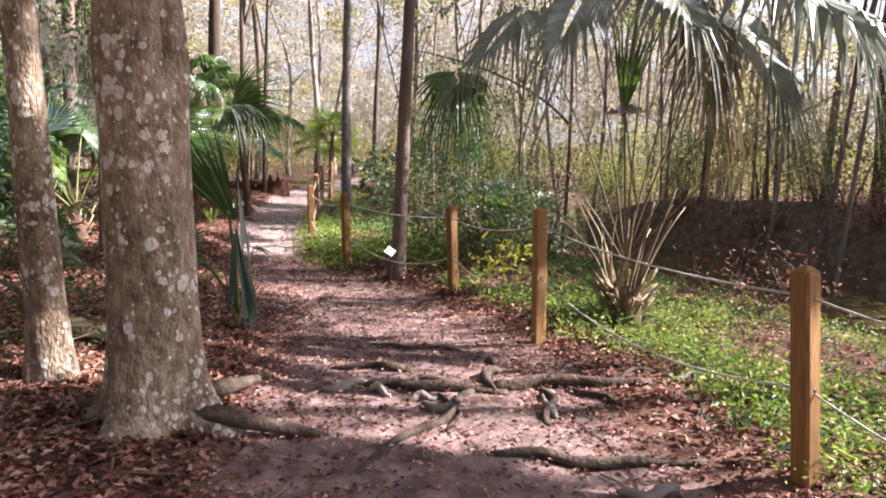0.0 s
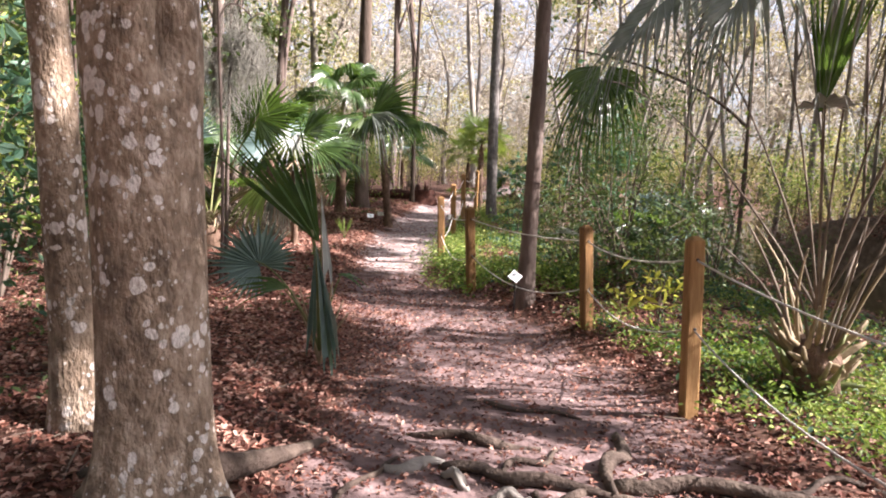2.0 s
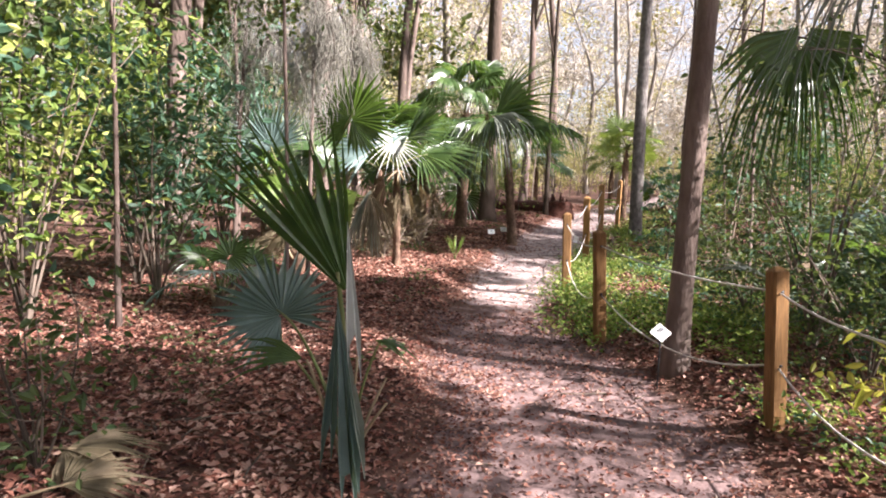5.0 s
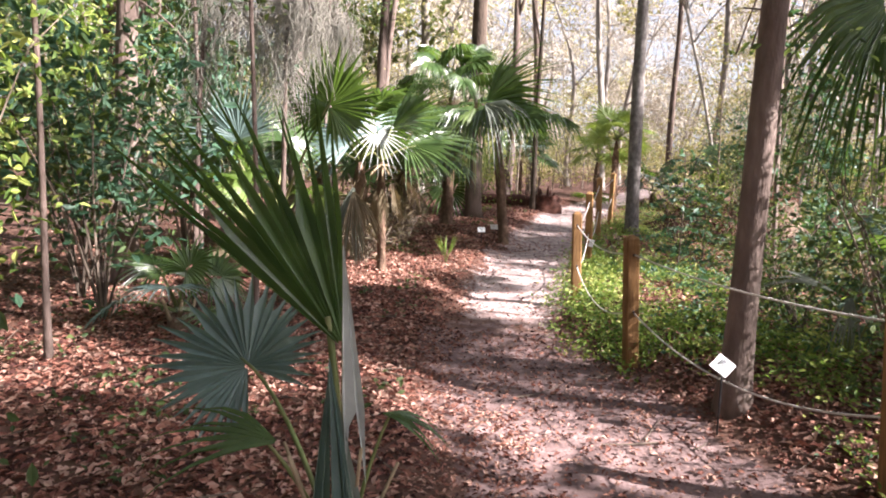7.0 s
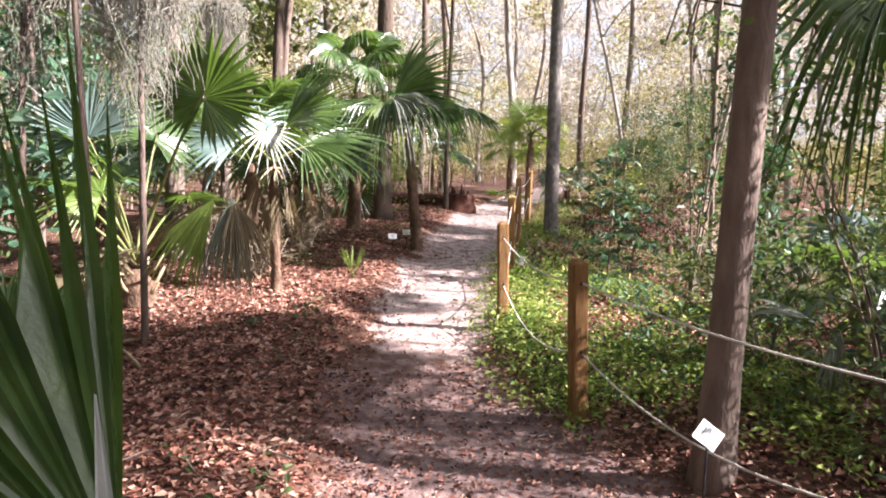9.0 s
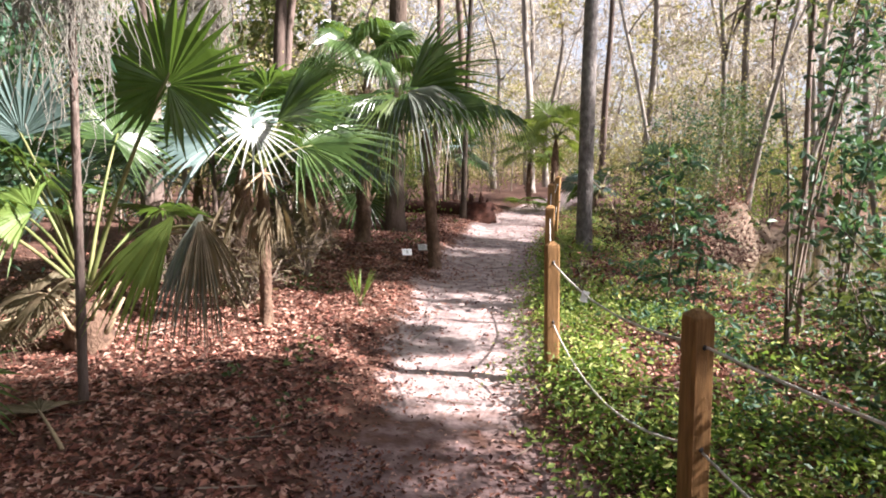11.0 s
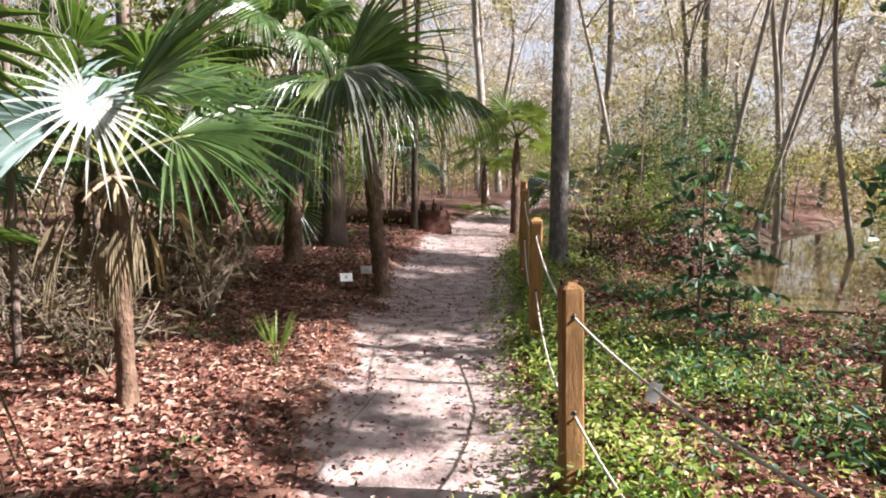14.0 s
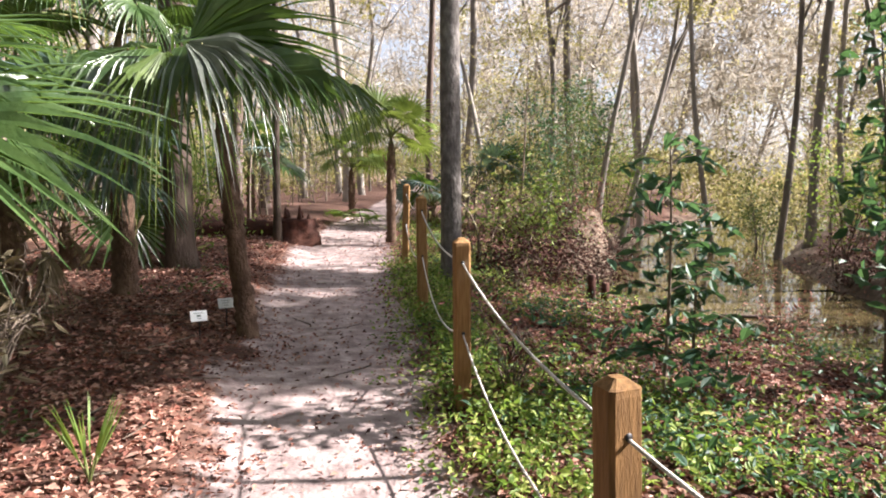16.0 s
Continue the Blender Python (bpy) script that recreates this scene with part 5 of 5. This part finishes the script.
# ---- the wood around ----
def far_woods():
    g = np.random.default_rng(21)
    spots = [(-9.5, 9, .16, 'p'), (-8.8, 18.5, .12, 'd'), (-10.5, 24, .2, 'p'), (-7.8, 28, .17, 'd'), (-6.2, 33, .2, 'p'), (-3.2, 31, .15, 'd'), (-2.0, 36, .2, 'p'), (0.4, 30, .14, 'p'), (1.9, 33.5, .18, 'p'), (3.6, 31, .13, 'p'), (5.0, 36, .2, 'p'), (5.8, 26.3, .11, 'p'), (7.0, 27, .16, 'p'), (9.0, 22, .17, 'p'), (7.2, 18.8, .13, 'd'), (11, 17, .2, 'd'), (9.8, 17.4, .12, 'p'), (15.8, 9.6, .2, 'd'), (9.6, 9.8, .12, 'd'), (11.5, 8, .18, 'd'), (-12, 14, .2, 'd'), (-11, 5, .2, 'd'), (-7.5, 3, .14, 'd'), (-5.5, 1.5, .16, 'd'), (9, 2, .2, 'd'), (14, 22, .2, 'p'), (6, -4, .2, 'd'), (-4, -6, .2, 'd'), (2, -9, .2, 'd')]
    for k, (x, y, r, m) in enumerate(spots):
        h = g.uniform(11, 16)
        tree(x, y, r * 0.85, h, M_BARKPALE if m == 'p' else M_BARK, "pale bare-stemmed tree in the sunny wood" if m == 'p' else "brown-barked tree in the wood", (g.uniform(-0.06, 0.06), g.uniform(-0.04, 0.04)), 0.5, [(g.normal() * 0.8, g.normal() * 0.8, h - 1.2, 2.2, 1100), (g.normal() * 1.6, g.normal() * 1.6, h - 3.6, 1.7, 500)], limbs=5, seed=400 + k, leaf=0.15, sides=10)
    parts, pale, tr = [], [], []
    for k in range(230):
        a = g.uniform(-1.2, 1.2) if k % 4 else g.uniform(1.2, 5.08)
        d = g.uniform(24, 80)
        x, y = -4 + d * math.sin(a), 10 + d * math.cos(a)
        if abs(x + 4.7) < 1.6 and -5 < y < 50:
            continue
        z = gz(x, y)
        h = g.uniform(9, 19)
        line = trunk_line((x, y, z), h, (g.normal() * 0.14, g.normal() * 0.1), 0.9, 11, k)
        tr.append(tube_arrays(line, np.linspace(g.uniform(0.05, 0.2), 0.03, 11), 7, 0.05, k))
        for j in range(4):
            b0 = line[g.integers(3, 10)]
            b1 = b0 + np.array([g.normal() * 1.6, g.normal() * 1.6, g.uniform(0.2, 2.2)])
            tr.append(tube_arrays(bezier(b0, (b0 + b1) / 2 + g.normal(size=3) * 0.2, b1, 5), np.linspace(0.045, 0.012, 5), 5))
    for k in range(1050):
        a = g.uniform(-1.25, 1.25) if k % 5 else g.uniform(1.25, 5.03)
        d = g.uniform(26, 78)
        x, y = -4 + d * math.sin(a), 10 + d * math.cos(a)
        z = gz(x, y)
        if abs(x + 4.7) < 2.5 and y < 46:
            continue
        parts.append(simple_leaves(clump_points(g, (x, y, z + g.uniform(0.3, 2.6)), g.uniform(1.2, 2.4), 220, 12), 0.18, g, 0.5))
        u = g.uniform(2.5, 17)
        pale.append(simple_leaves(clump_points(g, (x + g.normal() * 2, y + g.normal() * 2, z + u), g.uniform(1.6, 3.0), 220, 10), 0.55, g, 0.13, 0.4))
        if k % 3 == 0:
            parts.append(simple_leaves(clump_points(g, (x + g.normal() * 2, y + g.normal() * 2, z + g.uniform(3, 12)), g.uniform(1.6, 2.8), 260, 13), 0.21, g, 0.5))
    # More pale clumps, added high up to cover the bluish sky.
    for k in range(170):
        a, d = g.uniform(-0.55, 0.55), g.uniform(42, 72)
        x, y = -4 + d * math.sin(a), 10 + d * math.cos(a)
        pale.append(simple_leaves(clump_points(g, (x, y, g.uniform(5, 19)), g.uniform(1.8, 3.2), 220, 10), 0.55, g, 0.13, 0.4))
    v, q = join(tr)
    tagged(array_mesh("far_trunks", v, q, M_BARKPALE, smooth=True), "pale leaning trunks and boughs of the sunny wood beyond", "woods", kind="stuff")
    v, q = join(pale)
    tagged(array_mesh("far_twigs", v, q, M_FARPALE), "bare twigs and moss of the wood beyond, painted pale for haze", "woods", kind="stuff")
    v, q = join(parts)
    tagged(array_mesh("far_foliage", v, q, M_FAR), "olive foliage of the wood beyond, lightened to straw for brightness", "woods", kind="stuff")
    # leafy understorey at middle distance
    mid = []
    for k in range(330):
        a = g.uniform(-1.2, 1.2)
        d = g.uniform(13, 30)
        x, y = -3.5 + d * math.sin(a), 8 + d * math.cos(a)
        pd, pw = along(PATH, np.array([x]), np.array([y]))
        c, cw = along(CREEK, np.array([x]), np.array([y]))
        if abs(pd[0]) < pw[0] + 2.2 or abs(c[0]) < cw[0] + 1.4 or (-2.2 < x < 7 and y < 22):
            continue
        mid.append(simple_leaves(clump_points(g, (x, y, gz(x, y) + g.uniform(0.4, 6.5)), g.uniform(0.7, 1.5), 250, 9), 0.10, g, 0.5))
    v, q = join(mid)
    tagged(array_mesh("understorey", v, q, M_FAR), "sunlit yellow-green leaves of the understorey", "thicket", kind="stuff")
    # bare thickets at middle distance
    th, lf = [], []
    for k in range(460):
        a = g.uniform(-1.15, 1.15)
        d = g.uniform(9, 30)
        x, y = -3 + d * math.sin(a), 9 + d * math.cos(a)
        pd, pw = along(PATH, np.array([x]), np.array([y]))
        c, cw = along(CREEK, np.array([x]), np.array([y]))
        if abs(pd[0]) < pw[0] + 1.0 or abs(c[0]) < cw[0] + 0.7 or (-3.5 < x < 3 and y < 16) or (-2 < x < 6.5 and y < 21.5):
            continue
        z = gz(x, y)
        h = g.uniform(1.2, 4.2)
        e = np.array([x + g.normal() * 0.9, y + g.normal() * 0.9, z + h])
        line = bezier((x, y, z - 0.05), (x + g.normal() * 0.25, y + g.normal() * 0.25, z + h * 0.55), e, 8)
        th.append(tube_arrays(line, np.linspace(g.uniform(0.012, 0.035), 0.006, 8), 5))
        for j in range(5):
            b0 = line[g.integers(3, 8)]
            b1 = b0 + np.array([g.normal() * 0.5, g.normal() * 0.5, g.uniform(0.0, 0.7)])
            th.append(tube_arrays(bezier(b0, (b0 + b1) / 2 + g.normal(size=3) * 0.05, b1, 5), np.linspace(0.008, 0.003, 5), 4))
        lf.append(simple_leaves(line[g.integers(2, 8, 90)] + g.normal(size=(90, 3)) * 0.38, 0.09, g))
    v, q = join(th)
    tagged(array_mesh("thicket_stems", v, q, M_TWIG), "bare tangled stems of the thicket", "thicket", kind="stuff")
    v, q = join(lf)
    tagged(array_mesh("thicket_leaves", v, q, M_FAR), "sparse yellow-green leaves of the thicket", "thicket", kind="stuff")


far_woods()


# ---- hanging moss and thin stems ----
def moss_tree(x, y, h, reach, seed, strands, label):
    """A thin sapling whose arching limb carries veils of grey moss."""
    g = np.random.default_rng(seed)
    t = empty("mossy_sapling", (x, y, gz(x, y)), label, "tree")
    stem = bezier((0, 0, -0.1), (0.05, 0, h * 0.6), (reach[0] * 0.3, reach[1] * 0.3, h), 14)
    tube("trunk", stem, np.linspace(0.03, 0.014, 14), M_BARK, t, sides=8, rough=0.08, seed=seed)
    limb = bezier(stem[9], stem[12] + np.array([reach[0] * 0.6, reach[1] * 0.6, 0.3]), stem[9] + np.array([*reach, 0.1]), 10)
    tube("limb", limb, np.linspace(0.014, 0.006, 10), M_BARK, t, sides=6)
    src = np.concatenate([limb[2:], stem[8:]])
    parts = []
    for k in range(strands * 4):
        b = src[g.integers(0, len(src))] + g.normal(size=3) * 0.08
        L = g.uniform(0.1, 0.35) if k % 3 else g.uniform(0.3, 0.8)
        n = 7
        pts = b + np.column_stack([np.cumsum(g.normal(size=n) * 0.034), np.cumsum(g.normal(size=n) * 0.034), -np.linspace(0, L, n)])
        parts.append(tube_arrays(pts, np.linspace(0.0034, 0.0018, n), 3))
    v, q = join(parts)
    tagged(array_mesh("hanging_moss", v, q, M_MOSS, t), "veils of grey hanging moss")
    return t


moss_tree(-4.75, 9.2, 3.4, (0.5, -0.3), 5, 190, "thin sapling draped with grey hanging moss")
moss_tree(-5.3, 8.6, 3.2, (0.6, 0.2), 6, 150, "thin sapling draped with grey hanging moss")
moss_tree(-5.9, 11.6, 3.6, (0.5, -0.2), 8, 130, "thin sapling draped with grey hanging moss")
for k, (x, y, r) in enumerate(((-4.0, 7.9, 0.022), (-5.0, 6.9, 0.025), (-6.2, 9.6, 0.03), (-0.2, 12.6, 0.03), (1.6, 14.8, 0.035), (-7.4, 14.2, 0.04))):
    tree(x, y, r, 5.5, M_BARK, "thin upright sapling stem with few leaves", (0.02 * (-1) ** k, 0), 0.1, [(0.2, 0, 4.2, 0.9, 260), (-0.2, 0, 3.0, 0.7, 140)], limbs=6, seed=700 + k, leaf=0.09, leafmat=M_SHRUB, sides=8)


for k, (x, y, r, lx, ly) in enumerate(((0.8, 24.6, 0.07, 0.12, 0.03), (4.9, 28.0, 0.09, -0.16, 0.0), (7.6, 25.6, 0.08, 0.08, 0.0), (2.6, 29.5, 0.10, 0.20, 0.02), (6.6, 22.6, 0.06, -0.22, 0.05), (8.8, 28.5, 0.10, -0.1, 0.0), (-1.4, 29.0, 0.08, -0.18, 0.0), (3.6, 33.0, 0.12, 0.25, 0.0))):
    tree(x, y, r, 11, M_BARKPALE, "pale leaning trunk across the creek", (lx, ly), 0.45, [(lx * 11, 0, 10, 1.8, 700), (lx * 8 + 0.8, 0.4, 7.4, 1.1, 350)], limbs=6, seed=760 + k, leaf=0.12, leafmat=M_FAR, sides=9)


def bough():
    t = empty("bare_bough", (2.6, 14.6, gz(2.6, 14.6)), "dark bare tree arching a bough over the creek", "tree")
    tube("trunk", bezier((0, 0, -0.1), (0.1, 0, 1.6), (0.0, 0.1, 4.6), 16), np.linspace(0.05, 0.03, 16), M_BARKDARK, t, sides=9, rough=0.08)
    tube("limb", bezier((0.02, 0.05, 2.7), (-1.0, -0.2, 3.75), (-3.4, -0.2, 4.1), 16), np.linspace(0.035, 0.012, 16), M_BARKDARK, t, sides=8, rough=0.1)
    tube("limb", bezier((-1.6, -0.15, 3.62), (-1.8, -0.1, 4.2), (-1.7, 0.1, 4.8), 9), np.linspace(0.016, 0.006, 9), M_BARKDARK, t, sides=6)


bough()


# ---- trees added to shade chosen ground and block sky light ----
def shade_trees():
    g = np.random.default_rng(77)
    k = 0
    # Each crown is set sunward of the spot it is added to shade.
    for tx, ty, r, n, h in ((-3.7, 15.5, 1.7, 2600, 8.5), (-4.0, 17.5, 1.2, 1300, 9.0), (-5.5, 13.3, 0.9, 900, 8.5), (-4.6, 14.1, 0.7, 600, 8.5), (-4.1, 8.6, 1.2, 2400, 8.0), (-4.1, 9.2, 0.9, 1500, 8.0), (0.6, 9.4, 1.3, 1500, 7.5), (-3.2, 5.6, 1.7, 2200, 7.5), (-1.6, 2.6, 1.1, 1100, 7.0), (0.6, 1.6, 1.1, 800, 7.0), (-3.6, 3.3, 1.3, 1900, 7.5), (-5.2, 3.1, 1.1, 1300, 7.5), (-6.0, 14.8, 1.5, 800, 8.5), (-6.3, 18.5, 1.6, 1500, 9.0), (-3.35, 11.4, 0.55, 190, 7.5), (-3.4, 9.2, 0.9, 900, 7.5), (-0.3, 2.8, 0.9, 900, 7.0), (5.5, 17.0, 1.6, 2600, 7.5), (1.6, 14.2, 1.2, 700, 8.0), (3.4, 10.6, 1.6, 1800, 7.5), (5.0, 10.0, 1.9, 3000, 7.0), (6.8, 12.5, 2.0, 3000, 7.0), (9.0, 15.0, 2.2, 3000, 7.0), (3.4, 11.6, 1.7, 2400, 7.0), (5.6, 14.6, 1.9, 2800, 7.0), (8.2, 17.2, 2.0, 2800, 7.0), (11.5, 19.0, 2.4, 3000, 7.0)):
        hz = h - 0.2
        cx, cy = tx + SUN.x / SUN.z * hz, ty + SUN.y / SUN.z * hz
        bx, by = cx + 0.9, cy + 0.5
        c, cw = along(CREEK, np.array([bx]), np.array([by]))
        if abs(c[0]) < cw[0] + 0.4:
            by += 2.2
        z0 = gz(bx, by)
        tree(bx, by, 0.045, h + 0.5, M_BARK if k % 2 else M_BARKPALE, "slim tree across the creek, added for the shade of its crown", ((cx - bx) / (h + 0.5) * 0.7, (cy - by) / (h + 0.5) * 0.7), 0.12, [(cx - bx, cy - by, h - z0, r, int(n * 1.4))], limbs=6, seed=800 + k, leaf=0.23, sides=9)
        k += 1
    # Crowns added overhead and to the left, to dim the sky.
    for x, y, h, r, n in ((-3.6, 1.0, 9, 2.6, 3500), (-6.8, 12.2, 9.5, 2.8, 3500), (-8.0, 16.8, 10, 2.8, 3200), (-6.9, 22.5, 10, 2.6, 2600), (-9.4, 5.0, 9, 2.8, 3000), (-7.0, 0.2, 9.5, 2.8, 2800), (-5.6, 5.4, 9.5, 2.6, 2800), (-6.9, 9.2, 10, 2.8, 3000), (-10.5, 12.8, 10, 3, 3000), (-10, 18, 10, 3, 2800), (-1.8, -2.5, 9, 2.6, 2500), (-10.5, 1.0, 10, 3, 2800)):
        tree(x, y, 0.13, h, M_BARK, "broad-crowned tree added to the wood to block sky light", (0.03, 0.02), 0.2, [(1.6, 0.4, h - 1, r, n), (-0.6, -0.6, h - 2.2, r * 0.8, n // 2)], limbs=7, seed=850 + k, leaf=0.17)
        k += 1
    # More trees behind and farther left, added only to block the sky.
    for x, y in ((-13, -2), (-12, 8), (-14, 15), (-13, 22), (-17, 4), (-18, 12), (-8, -7), (-1, -8), (4, -12), (-14, -9), (-4, -13), (10, -9), (-19, 20), (-9, -15)):
        tree(x, y, 0.18, 11, M_BARK, "broad-crowned tree added to the wood to block sky light", (0.02, 0.0), 0.2, [(0.8, 0.3, 9.6, 3.2, 2600), (-1.2, -0.8, 7.6, 2.8, 1800), (0.5, 1.4, 5.4, 2.4, 900)], limbs=7, seed=900 + k, leaf=0.3)
        k += 1


shade_trees()


# ---- dry brush, a yellow sprig and old stakes ----
for k, (x, y, h, r, n) in enumerate(((-1.0, 19.4, 0.9, 0.9, 1900), (0.0, 20.6, 1.0, 0.9, 1900), (-1.75, 17.6, 0.55, 0.6, 700), (-2.2, 13.2, 0.45, 0.22, 130), (1.4, 17.2, 0.4, 0.6, 400), (3.6, 7.6, 0.5, 0.9, 700), (4.7, 21.3, 0.7, 0.8, 900), (5.8, 22.2, 0.7, 0.9, 900), (4.2, 23.6, 0.6, 0.9, 800), (7.3, 15.4, 0.7, 0.8, 900), (8.2, 12.6, 0.7, 0.8, 900), (6.2, 17.4, 0.6, 0.7, 700), (8.7, 10.6, 0.7, 0.8, 900), (7.9, 14.0, 0.6, 0.8, 800), (0.3, 24.2, 0.6, 0.7, 600))):
    shrub(x, y, h, r, n, "brown dried fern and brush on the creek side", M_STUMP if k in (0, 1, 2, 6) else M_LITTER, 500 + k, 0.07, 14, "dry_brush", 0.1, 1.0, 0.3)
shrub(0.72, 7.15, 0.75, 0.28, 70, "sprig of yellow leaves beyond the rope fence", M_YELLOW, 520, 0.11, 4, "yellow_shrub", 0.6, 0.5, 0.3)
for k, (x, y, h, r, n) in enumerate(((-5.5, 13.3, 0.8, 0.5, 260), (-6.1, 12.2, 0.8, 0.6, 300), (-5.3, 11.7, 0.6, 0.5, 220), (-6.3, 13.8, 0.9, 0.6, 300), (-6.9, 12.9, 0.9, 0.7, 300))):
    shrub(x, y, h, r, n, "tangle of dry brown stalks under the palms", M_FRONDOLD, 540 + k, 0.12, 26, "dry_brush", 0.1, 1.0, 0.2)
fb = tube("floating_branch", [(1.2, 19.0, WATER_Z), (1.6, 19.1, WATER_Z + 0.02), (2.1, 19.0, WATER_Z + 0.03), (2.6, 19.15, WATER_Z - 0.02)], [0.035, 0.03, 0.026, 0.012], M_BARKDARK, sides=9, rough=0.2)
tagged(fb, "dark broken branch lying in the creek water", "branch")
for x, y, h in ((-0.62, 18.4, 0.36), (-0.38, 18.6, 0.26)):
    o = tube("old_stake", [(x, y, gz(x, y) - 0.2), (x, y, gz(x, y) + h * 0.5), (x, y, gz(x, y) + h)], [0.06, 0.06, 0.055], M_STUMP, sides=12, rough=0.12)
    tagged(o, "short dark rotten stake on the creek bank", "stake", "stakes on the bank")


def fallen_twigs():
    g = np.random.default_rng(90)
    parts = []
    for k in range(900):
        x, y = g.normal(-2.2, 2.8), g.uniform(0.5, 20)
        c, cw = along(CREEK, np.array([x]), np.array([y]))
        d, w = along(PATH, np.array([x]), np.array([y]))
        if abs(c[0]) < cw[0] + 0.5 or (abs(d[0]) < w[0] and g.random() < 0.75):
            continue
        L, a = g.uniform(0.06, 0.5), g.uniform(0, 6.28)
        s = np.linspace(-0.5, 0.5, 5)
        px = x + L * s * math.cos(a) + g.normal() * 0.02 * s * s
        py = y + L * s * math.sin(a) + 0.12 * L * s * s
        pz = ground_z(px, py) + 0.012 + 0.03 * g.random() * (s + 0.5)
        parts.append(tube_arrays(np.column_stack([px, py, pz]), np.linspace(0.005, 0.002, 5) * g.uniform(0.7, 1.6), 5))
    v, q = join(parts)
    tagged(array_mesh("fallen_twigs", v, q, M_TWIG), "grey-brown fallen twigs among the dead leaves", "twigs", kind="stuff")


fallen_twigs()
